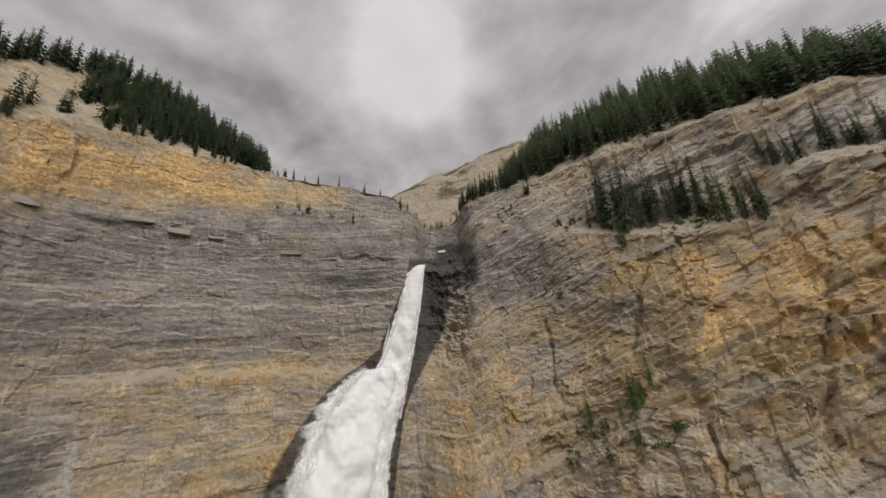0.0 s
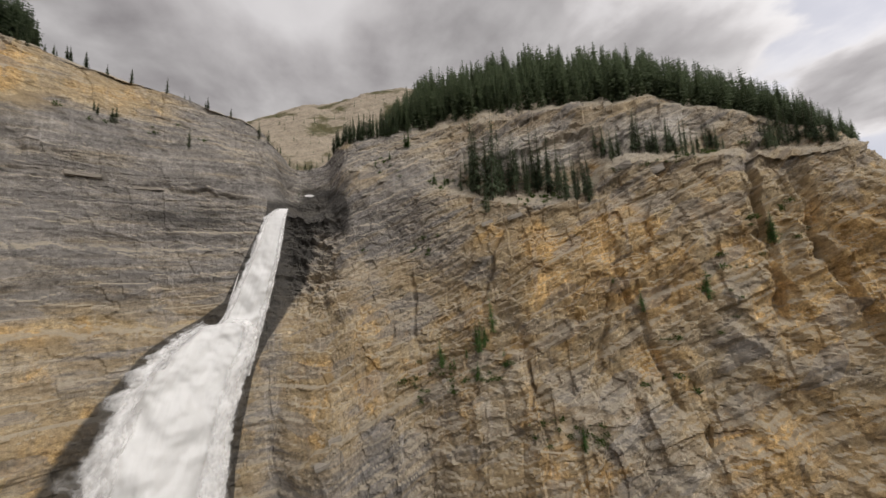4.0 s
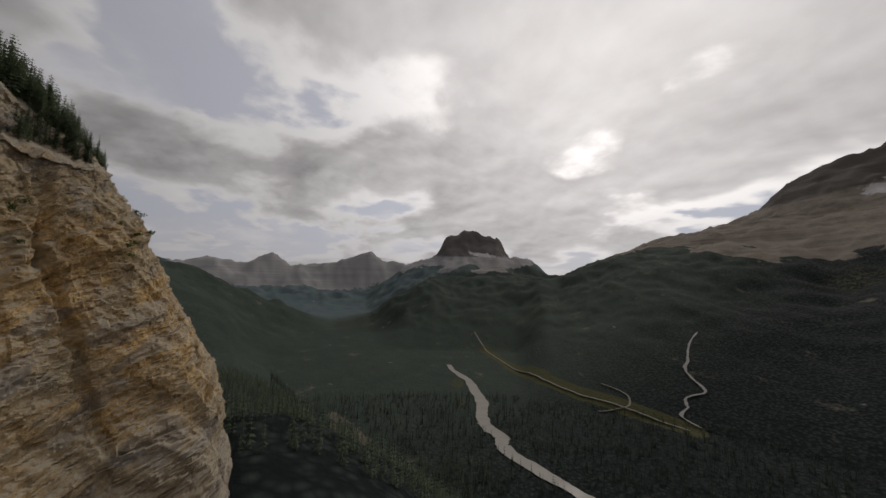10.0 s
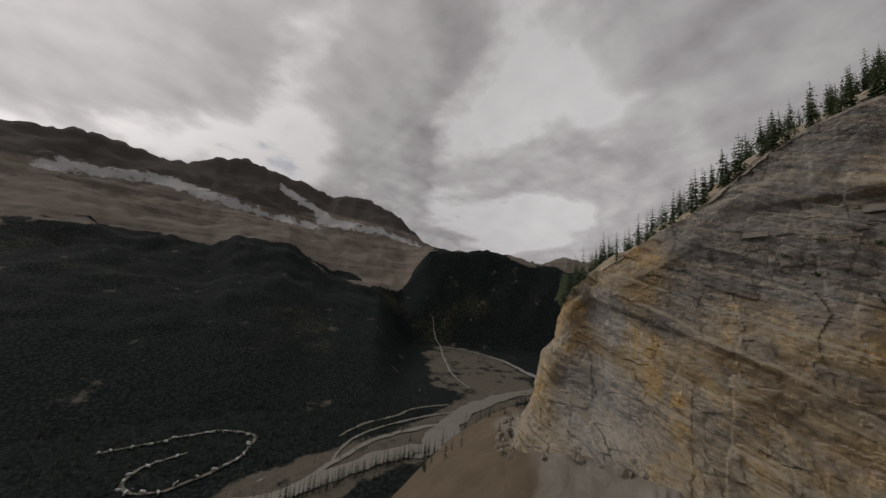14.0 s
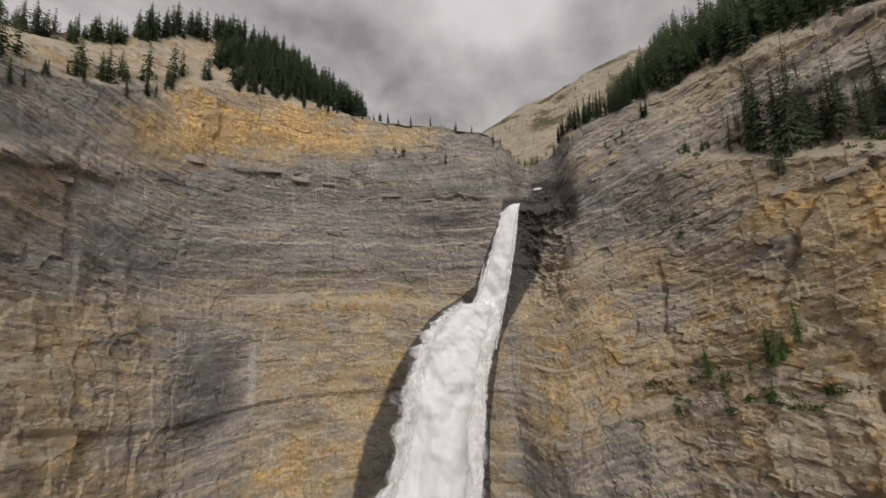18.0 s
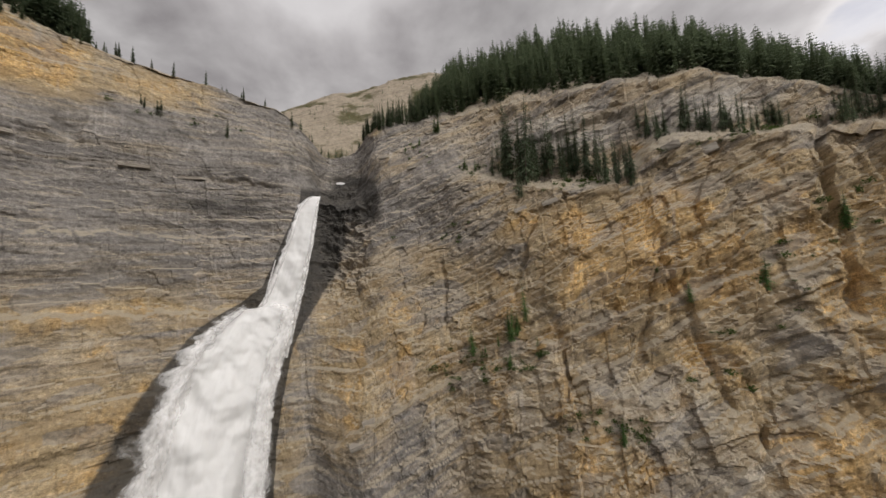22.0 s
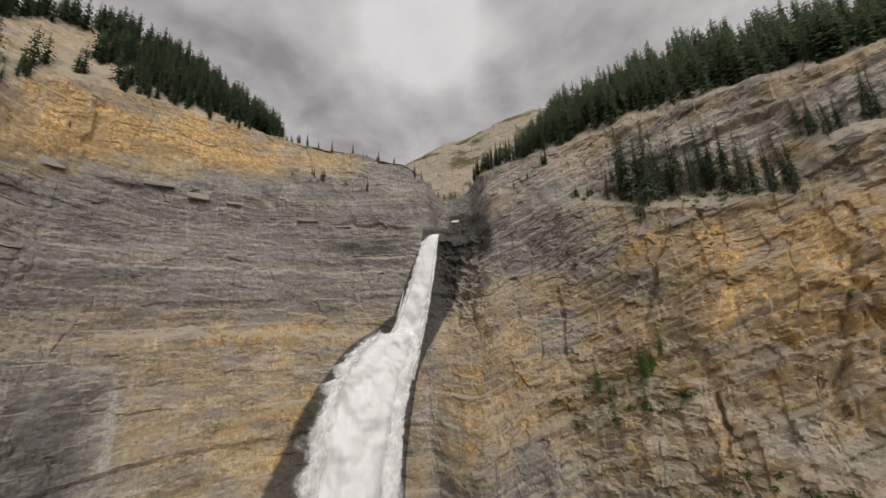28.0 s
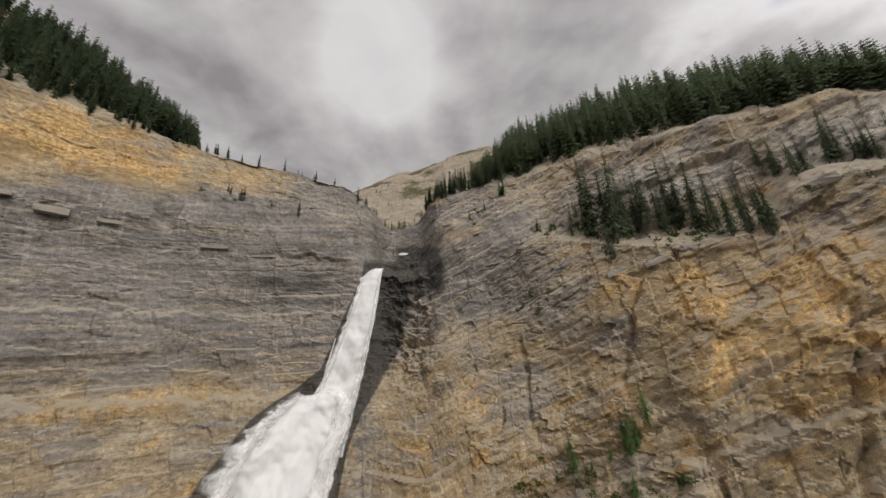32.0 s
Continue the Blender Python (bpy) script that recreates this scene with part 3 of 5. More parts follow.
def cliff_arrays():
    A, D, E = (np.array([c[k] for c in COLUMNS], dtype=float) for k in range(3))
    # even steps along the plan
    mid = np.stack([D[:, 2] * np.sin(np.radians(A[:, 2])), D[:, 2] * np.cos(np.radians(A[:, 2]))], 1)
    run = np.concatenate([[0], np.cumsum(np.linalg.norm(np.diff(mid, axis=0), axis=1))])
    at = np.interp(np.linspace(0, run[-1], NU), run, np.arange(len(run)))
    A, D, E = spread(A, at), spread(D, at), np.radians(spread(E, at))
    Z = D * np.tan(E)
    v = np.linspace(0, 1, NV)

    def up(M):
        i = np.clip(np.searchsorted(KNOT_V, v) - 1, 0, 7)
        f = (v - KNOT_V[i]) / (KNOT_V[i + 1] - KNOT_V[i])
        return M[:, i] * (1 - f) + M[:, i + 1] * f

    a, d, z = np.radians(up(A)), up(D), up(Z)
    base = np.stack([d * np.sin(a), d * np.cos(a), z], -1)
    du, dv = np.gradient(base, axis=0), np.gradient(base, axis=1)
    nor = np.cross(du, dv)
    nor /= np.linalg.norm(nor, axis=-1)[..., None] + 1e-9
    along = np.linspace(0, run[-1], NU)[:, None] + np.zeros((1, NV))
    return base.reshape(-1, 3), nor.reshape(-1, 3), along.ravel(), np.degrees(a).ravel(), np.tile(v, NU)


P, N, ALONG, BEAR, VV = cliff_arrays()
right = smooth(BEAR, -2, 22)
dip = -0.02 + right * 0.50
bend = fbm(P * 0.010, 2) * 6.0
FALL_S = ALONG[np.abs(BEAR + 1) < 0.3].mean()
WEST_S = ALONG[np.abs(BEAR + 54) < 0.3].mean()
hinge_r = np.sqrt(np.maximum(ALONG - FALL_S, 0) ** 2 + 100) - 10
hinge_l = 10 - np.sqrt(np.minimum(ALONG - WEST_S, 0) ** 2 + 100)
LEVEL = P[:, 2] + bend * (0.35 + right * 0.5) - 0.45 * hinge_r + 0.36 * hinge_l
rough = 1 - smooth(VV, RIM_V - 0.01, RIM_V + 0.03)
ELEV0 = np.degrees(np.arctan2(P[:, 2], np.hypot(P[:, 0], P[:, 1])))
q3 = np.stack([ALONG * 0.05, LEVEL * 0.05, np.zeros_like(LEVEL)], 1)


def bedding(thick, amp, keep, seed):
    """Beds that stand out or lie back by a bed's own measure, coming and going along the wall."""
    h = LEVEL / thick + grain(np.stack([LEVEL * 0.13 / thick, np.full_like(LEVEL, seed), np.zeros_like(LEVEL)], 1)) * 1.6
    i = np.floor(h)
    f = h - i
    lo, hi = luck(i + seed), luck(i + 1 + seed)
    step = lo + (hi - lo) * smooth(f, 0.86, 1.0) - 0.12 * smooth(np.abs(f - 0.97), 0.05, 0.0)
    come = smooth(fbm(np.stack([ALONG * keep, LEVEL * keep * 4, np.full_like(LEVEL, seed * 3.1)], 1), 3), -0.35, 0.25)
    return (step - 0.5) * amp * come


rough *= 0.35 + 0.65 * smooth(np.abs(VV - 0.628), 0.0, 0.05)
disp = fbm(P * 0.028, 3) * 4.0
disp += (bedding(10.0, 1.9, 0.014, 11) + bedding(4.2, 0.5 + 0.5 * right, 0.035, 29) + bedding(1.4, 0.10 + 0.14 * right, 0.07, 53)) * (1 - 0.15 * right)
ax = ALONG + fbm(P * 0.06, 2) * 1.4
lx = LEVEL + fbm(P * 0.05 + 40, 2) * 0.9
ident, edge = blocks(ax / 11.0, lx / 4.6)
disp += ident * (0.6 + 0.6 * right) - 0.10 * smooth(edge, 0.06, 0.0)
ident2, edge2 = blocks((ax + lx * 0.35) / 4.4, lx / 1.7)
disp += ident2 * (0.30 + 0.32 * right) - 0.08 * smooth(edge2, 0.09, 0.0)
ident3, edge3 = blocks(ax / 1.9 + 50, (lx - ax * 0.1) / 0.85)
disp += ident3 * (0.14 + 0.16 * right) - 0.05 * smooth(edge3, 0.2, 0.0)
# upright faces between joints, tallest in the orange wall
face, seam = blocks(ALONG / 5.2 + fbm(P * 0.05 + 70, 2) * 0.3, P[:, 2] / 15.0)
disp += face * (0.45 + 1.1 * smooth(BEAR, 24, 32) * smooth(BEAR, 66, 58) + 1.0 * smooth(BEAR, -84, -76) * smooth(BEAR, -54, -60) * smooth(ELEV0, 8, 2)) - 0.15 * smooth(seam, 0.05, 0.0)
disp += fbm(P * 0.09 + 5, 4) * 0.6 * (0.3 + right) + fbm(P * 0.30, 3, 0.55) * 0.5
slant = np.stack([(ALONG * 0.75 + P[:, 2] * 0.66) * 0.085, (P[:, 2] * 0.75 - ALONG * 0.66) * 0.02, np.full_like(ALONG, 4.4)], 1)
ribs = (0.5 - np.abs(fbm(slant, 3, 0.5))) - 0.33
disp += ribs * (2.6 * smooth(BEAR, 40, 62) + 3.4 * smooth(BEAR, -62, -76) * smooth(ELEV0, 8, -6))
gully = smooth(np.abs(BEAR - 66 - VV * 4 + fbm(P * 0.05, 2) * 4), 2.2, 0.0) * smooth(VV, 0.2, 0.4) * smooth(BEAR, 50, 60)
disp -= gully * 2.0


WOBBLE = fbm(P * 0.13, 3)


def ledge(b0, e0, b1, e1, amount, reach=3.0):
    """A step along a slanting line: the rock below it stands out, or with a minus sign the rock above overhangs."""
    t = np.clip((BEAR - b0) / (b1 - b0), -0.2, 1.2)
    line = e0 + (e1 - e0) * t + WOBBLE * 0.9
    ends = smooth(np.abs(t - 0.5), 0.62, 0.45)
    return ends * amount * np.tanh((line - ELEV0) / 0.22) * np.exp(-((ELEV0 - line) / reach) ** 2)


disp += (ledge(-53, 17.8, -31, 17.6, -1.0) + ledge(-31, 16.6, -9, 15, -1.0, 2.0)) * smooth(fbm(P * np.array([0.035, 0.035, 0.01]) + 9, 2), -0.22, 0.12) + ledge(-54, 7.6, -9.8, 7.6, 0.6) + ledge(-47, -0.8, -14.5, -3.2, 1.3)
disp += ledge(-2.9, -23.6, 19.7, -15.5, 1.1) + ledge(19.7, -15.5, 57.3, -1.8, 1.3) + ledge(29.1, 9.6, 46.9, 11.6, -0.5) + ledge(30.6, 20.4, 46.7, 22.4, -1.2, 2.0)
disp += ledge(-102, 0.3, -68, -15.6, 0.9) + ledge(-90, 14.1, -62, 14.4, -0.9) + ledge(3.1, 8.4, 22.4, 17.1, 0.9)


def cleft(b, e0, e1, width, depth, lean=0.0):
    """An upright crack in the face."""
    mid = b + lean * (ELEV0 - e0) + WOBBLE * width * 1.2
    return -depth * smooth(np.abs(BEAR - mid), width, width * 0.25) * smooth(ELEV0, e0 - 1, e0 + 0.6) * smooth(ELEV0, e1 + 1, e1 - 0.6)


disp += cleft(65.7, 3.9, 14.9, 0.8, 3.5) + cleft(66.3, -6.1, 4.9, 0.9, 2.5) + cleft(34.6, -19.1, -12.7, 0.45, 2.2) + cleft(70.1, 0.8, 11.8, 0.7, 2.8) + cleft(16.2, -7.8, 2.6, 0.5, 1.4)
disp += cleft(-52, 19.9, 26.4, 0.7, 2.0) + cleft(-31.5, 17.9, 21.4, 1.2, 2.2) + cleft(-66, 5.4, 16.4, 0.5, 1.4) + cleft(44.7, -13.1, 3.9, 0.6, 1.2, 0.3) + cleft(27.5, -3, 9, 0.5, 1.3, 0.4) + cleft(54.9, -18.1, 0.9, 0.7, 1.5, -0.3) + cleft(77.1, -20.4, 2.6, 0.8, 2.2, -0.3)
ravine = smooth(BEAR, -4.5, -1.5) * smooth(BEAR, 5.0, 1.0) * smooth(ELEV0, -6, 2) * smooth(ELEV0, 17, 12)
disp -= ravine * (2.0 + fbm(P * 0.22, 4, 0.6) * 5.0)
disp = disp * rough + (1 - rough) * (fbm(P * 0.05, 4) * 3.5 + fbm(P * 0.5, 3) * 0.5)
P = P + N * disp[:, None]
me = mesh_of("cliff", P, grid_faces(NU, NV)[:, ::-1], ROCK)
me.set_sharp_from_angle(angle=radians(24))
paint(me, "bed", "FLOAT_VECTOR", np.stack([ALONG, LEVEL, np.zeros_like(ALONG)], 1))

# where the rock is ochre, wet or pale: bearing, elevation, half-width, half-height (degrees) and strength
ELEV = np.degrees(np.arctan2(P[:, 2], np.hypot(P[:, 0], P[:, 1])))


def blot(rows):
    out = np.zeros(len(P))
    for b, e, w, h, s in rows:
        out = np.maximum(out, s * np.exp(-np.abs((BEAR - b) / w) ** 3 - np.abs((ELEV - e) / h) ** 3))
    return out


ochre = blot([(-50, 24.4, 9, 4.5, 1.35), (-38, 25.4, 9, 3.5, 1.3), (-58, 20.4, 6, 4, 0.9), (-24, 25.6, 7, 2.2, 0.8), (-28, -2.1, 15, 2.2, 0.75), (-30, -15.6, 12, 9, 0.7), (-52, -1.6, 14, 2.2, 0.45), (-36, -27.6, 14, 9, 0.75)])
ochre = np.maximum(ochre, blot([(46.7, 1.9, 17, 11, 1.2), (1, -12, 7, 16, 0.7), (4.3, 24.6, 2.5, 1.2, 1.2), (9, -14, 2, 6, 1.1), (7.1, -9.7, 8, 12, 0.62), (16.2, 2.2, 8, 6, 0.55), (24.5, -6, 10, 9, 0.72), (32.6, 7.9, 10, 4, 0.8), (61, 7.9, 9, 6, 0.85), (14.2, -13.8, 9, 9, 0.66), (40.7, -12.1, 16, 8, 0.75), (71.1, -0.2, 10, 12, 1.15), (81.2, -8.4, 10, 14, 1.15), (65.1, -20.1, 14, 10, 0.9), (10.2, 18.3, 6, 3, 0.5), (35.6, -28.1, 20, 10, 0.7), (6.1, -5.7, 6, 14, 0.5), (28.5, -18.1, 16, 7, 0.72), (50.8, -16.1, 14, 10, 0.75)]))
ochre = np.maximum(ochre, blot([(-104, 3, 9, 6, 0.62), (-92, -7.9, 9, 7, 0.6), (-82, -4.8, 8, 8, 0.55), (-75, 16.2, 5, 4, 0.45), (-98, -18, 12, 6, 0.5), (-68, 10.4, 4, 5, 0.55), (-110, -6.1, 5, 4, 0.8), (-112, -4, 3, 4, 1.3), (-103, -7, 2, 6, 1.1), (-116, -14.1, 5, 6, 0.8)]))
ochre = np.maximum(ochre, 0.12 + 0.28 * smooth(BEAR, 5, 25) + 0.33 * smooth(ELEV, 6, -3) * smooth(BEAR, -2, -10))
# the buttress: grey scarred foot, gold columns and a rusty brow
ochre *= 1 - 0.85 * blot([(-107, -17, 7, 7, 1.0), (-105, -2.5, 2.4, 4.5, 0.8), (-96, -1, 4, 5, 0.7)])
ochre = np.maximum(ochre, blot([(-100, -8.8, 1.8, 5, 1.3), (-96.5, -15, 1.6, 5, 1.1), (-102, 8, 5, 2.6, 1.0), (-111, -3.5, 3, 4.5, 1.2), (-79, -4, 2.4, 6, 0.9)]))
ochre *= 1 - 0.9 * blot([(12, 13, 7, 6, 0.85), (20, 7, 5, 4, 0.6), (-52, -12.6, 5.5, 9.5, 1.0), (-30, 14.4, 26, 5, 0.7), (-62, 8.4, 10, 6, 0.5)])
wet = blot([(2.1, 13.4, 4.5, 4.5, 1.0), (-17, 11.9, 9, 1.8, 0.62), (-24, 7.4, 7, 2.5, 0.4), (10.2, -23.7, 5, 3.5, 0.45), (-52, -12.6, 5.5, 9.5, 0.56), (-45, 11.4, 14, 6, 0.27), (-24, 12.4, 12, 5, 0.36)])
fall_l = np.interp(ELEV, [-40, -22, -11, -5, 0, 13], [-33, -27.4, -21.8, -18, -11, -6.1])
fall_r = np.interp(ELEV, [-40, -22, -11, -5, 0, 13], [-11.7, -10.9, -8.8, -6.9, -5.7, -3.5])
soak_r = np.interp(ELEV, [-40, -9, -6, 0, 6, 14], [0.6, 0.7, 1.4, 4.6, 6.5, 6.5])
soak_l = np.interp(ELEV, [-40, -14, -6, -2, 8, 14], [5.0, 4.0, 2.4, 1.2, 0.7, 0.3])
wet = np.maximum(wet, smooth(BEAR, fall_l - soak_l, fall_l - soak_l * 0.4) * smooth(BEAR, fall_r + soak_r, fall_r + soak_r * 0.5) * smooth(ELEV, 17, 13))
# the broad blots on the west wall put brighter light into the rock's colour
pale = blot([(-107, -17, 7, 7, 0.9), (-106, -2.5, 2.6, 5.5, 1.1), (36.6, 20.9, 16, 5, 0.8), (55.9, 19.9, 9, 3.5, 0.8), (18.3, 20.1, 9, 5, 0.5), (25.5, -17, 14, 5, 0.55), (45.7, -20.1, 10, 6, 0.7), (34.6, -14.1, 8, 3, 0.5), (-88, -4, 18, 16, 0.36), (-76, 12.2, 12, 8, 0.42), (-64, 4.4, 8, 12, 0.3), (56.9, -24.1, 10, 5, 0.55), (73.1, -14.3, 9, 9, 0.2), (-108, -13, 5, 6, 0.75), (-106, -4, 2.5, 4, 0.8), (-46.8, -11.5, 0.7, 6.5, 0.9), (18.3, -11.9, 6, 4, 0.3), (-40, 17.9, 7, 1.5, 0.45), (-10, 20.4, 8, 3, 0.3), (30.6, 2.9, 5, 5, 0.25), (85.2, -16.4, 5, 10, 0.15)])
upland = smooth(VV, RIM_V, RIM_V + 0.03) * smooth(BEAR, -26, -36)
ochre = np.maximum(ochre, 0.62 * upland)
pale = np.maximum(pale, 0.42 * upland)
paint(me, "tone", "FLOAT_VECTOR", np.stack([ochre, wet, pale], 1))
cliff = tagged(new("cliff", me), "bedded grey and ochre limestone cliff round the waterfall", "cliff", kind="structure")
CP = P.reshape(NU, NV, 3)
CB, CE = BEAR.reshape(NU, NV), ELEV.reshape(NU, NV)


SEEN_P = CP[::2, ::2].reshape(-1, 3)
SEEN_B, SEEN_E = np.degrees(np.arctan2(SEEN_P[:, 0], SEEN_P[:, 1])), CE[::2, ::2].ravel()
SEEN_R = np.hypot(SEEN_P[:, 0], SEEN_P[:, 1])


def on_cliff(bearing, elevation):
    """The visible point of the cliff in that direction from the middle of the bowl."""
    near = np.abs(SEEN_B - bearing) < 2.5
    off = ((SEEN_B[near] - bearing) * np.cos(radians(elevation))) ** 2 + (SEEN_E[near] - elevation) ** 2
    return Vector(SEEN_P[near][np.argmin(off + SEEN_R[near] * 0.0004)])


# ---- pale bare hill behind the notch ----
def back_hill():
    nu, nv = 300, 120
    b = np.linspace(-24, 46, nu)[:, None] + np.zeros((1, nv))
    f = np.linspace(0, 1, nv)[None, :] + np.zeros((nu, 1))
    top = np.interp(b, [-24, -14, -9.5, -1, 3, 9, 16, 26, 40, 46], [16, 22, 25.6, 29.2, 29.7, 31.6, 32.6, 31.5, 28, 24])
    d = 215 + 165 * f + 90 * smooth(f, 0.85, 1)
    e = 13 + (top - 13) * smooth(f, -0.5, 0.86) - 9 * smooth(f, 0.9, 1.0)
    p = np.stack([d * np.sin(np.radians(b)), d * np.cos(np.radians(b)), d * np.tan(np.radians(e))], -1).reshape(-1, 3)
    low = p[:, 2] - 4
    h = 0.5 - np.abs(fbm(p * 0.03, 5, 0.55))
    i2, _ = blocks(p[:, 0] / 7, (p[:, 2] + p[:, 1] * 0.3) / 4)
    p[:, 2] += (h - 0.35) * 7 + i2 * 1.5
    me = mesh_of("hill", p, grid_faces(nu, nv)[:, ::-1], HILL)
    return tagged(new("hill", me), "pale bare rocky hillside behind the notch", "hill", kind="structure"), p.reshape(nu, nv, 3)


hill, HP = back_hill()

# ---- the valley and the far mountains: one sheet ----
FLOOR = -270.0


def terrain():
    nr, nb = 280, 960
    bear = np.linspace(0, 360, nb, endpoint=False)
    rad = np.concatenate([np.linspace(0.5, 900, 150), np.geomspace(905, 4880, nr - 150)])
    B, Rr = np.meshgrid(bear, rad, indexing="ij")

    def by(bs, es, r):
        e = np.interp(bear, bs, es) + np.interp(bear, [80, 100, 140, 222, 250, 360], [-0.5, -0.2, 1.0, 0.9, 0.3, 0])
        return r * np.tan(np.radians(e))

    e20 = by([0, 60.9, 71.1, 79.2, 86.8, 96.7, 103.7, 109.5, 114.2, 120.2, 134.4, 141.4, 145.4, 150, 155.5, 163.6, 171.9, 176.1, 184.1, 192.2, 195.2, 202.2, 209.2, 216.3, 221.8, 225.3, 235.3, 242.3, 254.3, 266.3, 291.1, 360],
             [3, 3, 5, 4.2, 0.7, -4, -7.4, -5.9, -2.9, -0.5, -0.8, -0.2, 1.5, 3.0, 3.8, 3.4, 2.2, 3.7, 3.4, 4, 5.9, 5.5, 2, 0.7, -0.4, 6.3, 7.4, 6.3, 4.5, 2, 3, 3], 2000)
    e28 = by([0, 71.1, 79.2, 97.4, 108.9, 118.1, 123.2, 131.4, 140.4, 148.5, 155.5, 163.6, 174, 194.2, 209.2, 221.3, 225.3, 235.3, 244.3, 266.3, 291.1, 360],
             [3, 3, 2, -5, -4.8, 0, 1, 1.5, -1, 3, 5.3, 6.8, 8.2, 9.2, 7.6, 6, 6.5, 6, 5, 3, 3, 3], 2800)
    e36 = by([0, 71.1, 108.9, 115.1, 120.9, 122.3, 125.8, 131.4, 133.4, 137, 140, 142, 148.5, 155.5, 163.1, 166.7, 169.1, 175.5, 183.1, 187.1, 191.2, 194.2, 198.2, 203.7, 209.2, 214.3, 219.8, 224.3, 232.3, 244.3, 266.3, 291.1, 360],
             [2, 0, -3, 2, 4.4, 7.3, 8.4, 8.0, 4.4, 2.9, 1.0, 0, 2, 5.5, 7, 8.7, 11.4, 14.6, 14.1, 15.2, 16.6, 16.8, 15.9, 15.2, 14, 14.5, 12, 7.8, 6, 5, 2, 2, 2], 3600)
    e46 = by([0, 71.1, 83.4, 87, 89.8, 94.2, 97.1, 101.2, 105.8, 109.2, 112, 117.5, 121.2, 133.4, 135.4, 139.4, 153.5, 234.3, 240.3, 244.3, 248.3, 251.8, 254.3, 258.3, 266.3, 291.1, 360],
             [3, 4, 2.9, 3.9, 3.3, 4.6, 2.7, 2.8, 4, 5.2, 3.1, 4.1, 3, 2, 3, 0, 0, 2, 6.2, 6.8, 7.7, 7, 8, 6.2, 5, 3, 3], 4600)
    south = smooth(bear, 80, 100) * (1 - smooth(bear, 225, 250))
    h8 = FLOOR + 12 + (1 - south) * 60
    west = smooth(bear, 217, 224) * (1 - smooth(bear, 262, 275))
    vale = smooth(bear, 86, 96) * (1 - smooth(bear, 134, 140))
    flat12 = np.maximum(west, vale)
    h12 = (h8 * 0.6 + e20 * 0.4) * (1 - flat12) + (FLOOR + 8) * flat12
    flat17 = np.maximum(west, smooth(bear, 94, 101) * (1 - smooth(bear, 110, 116)))
    h17 = (h12 * 0.43 + e20 * 0.57) * (1 - flat17) + (FLOOR + 14) * flat17
    key_r = np.array([0, 800, 1300, 1720, 2000, 2800, 3600, 4150, 4600, 4880])
    keys = np.stack([np.full(nb, FLOOR), np.full(nb, FLOOR), h12, h17, e20, e28, e36, np.minimum(e36, e46) * 0.6, e46, e46 * 0.3], 1)
    Z = np.empty_like(B)
    for i in range(nb):
        Z[i] = np.interp(rad, key_r, keys[i])
    X, Y = Rr * np.sin(np.radians(B)), Rr * np.cos(np.radians(B))
    # the apron below the cliffs
    foot = np.stack([CP[:, 0, 0], CP[:, 0, 1]], 1)[::12]
    footz = CP[::12, 0, 2]
    near = Rr < 1000
    dist, fz = np.full(B.shape, 1e9), np.zeros(B.shape)
    x, y = X[near], Y[near]
    bd, bz = np.full(len(x), 1e9), np.zeros(len(x))
    for (fx, fy), z in zip(foot, footz):
        d = np.hypot(x - fx, y - fy)
        bz = np.where(d < bd, z, bz)
        bd = np.minimum(bd, d)
    fan = smooth(np.arctan2(x, y), -2.0, -1.5) * (1 - smooth(np.arctan2(x, y), 1.5, 1.62))
    compass = np.degrees(np.arctan2(x, y))
    behind = (np.hypot(x, y) > 150) & (compass > -98) & (compass < 76)
    westward = smooth(np.degrees(np.arctan2(x, y)), -88, -104)
    apron = bz + 5 - 2.2 * westward + (FLOOR - bz) * smooth(bd, -11 * westward, 330 - 100 * westward) - bd * 0.12 * smooth(bd, 0, 60)
    apron = np.where(behind, np.minimum(bz - 4 + np.minimum(bd, 150) * 0.2, 40), apron)
    bowl = smooth(np.hypot(x, y), 125, 70) * smooth(compass, -92, -62) * (1 - smooth(compass, 80, 95))
    apron = apron * (1 - bowl) + bowl * np.minimum(apron, -125)
    east_side = smooth(x, 90, 200) * smooth(y, -330, -60)
    apron = np.maximum(apron, (-70 - np.hypot(x - 150, y - 60) * 0.14 - np.maximum(-y, 0) * 0.55) * east_side + (1 - east_side) * -999)
    Z[near] = np.where(behind, apron, np.maximum(apron, Z[near]))
    pts = np.stack([X, Y, Z], -1).reshape(-1, 3)
    r = Rr.ravel()
    hilly = smooth(np.abs(pts[:, 2] - FLOOR), 4, 120)
    amp = smooth(r, 600, 3000)
    pts[:, 2] += hilly * ((0.5 - np.abs(fbm(pts * 0.0016, 5))) - 0.35) * 190 * amp
    pts[:, 2] += hilly * fbm(pts * 0.012, 4) * (4 + 26 * amp) + fbm(pts * 0.03, 3) * 1.6
    return pts, nb, nr, B.ravel(), r


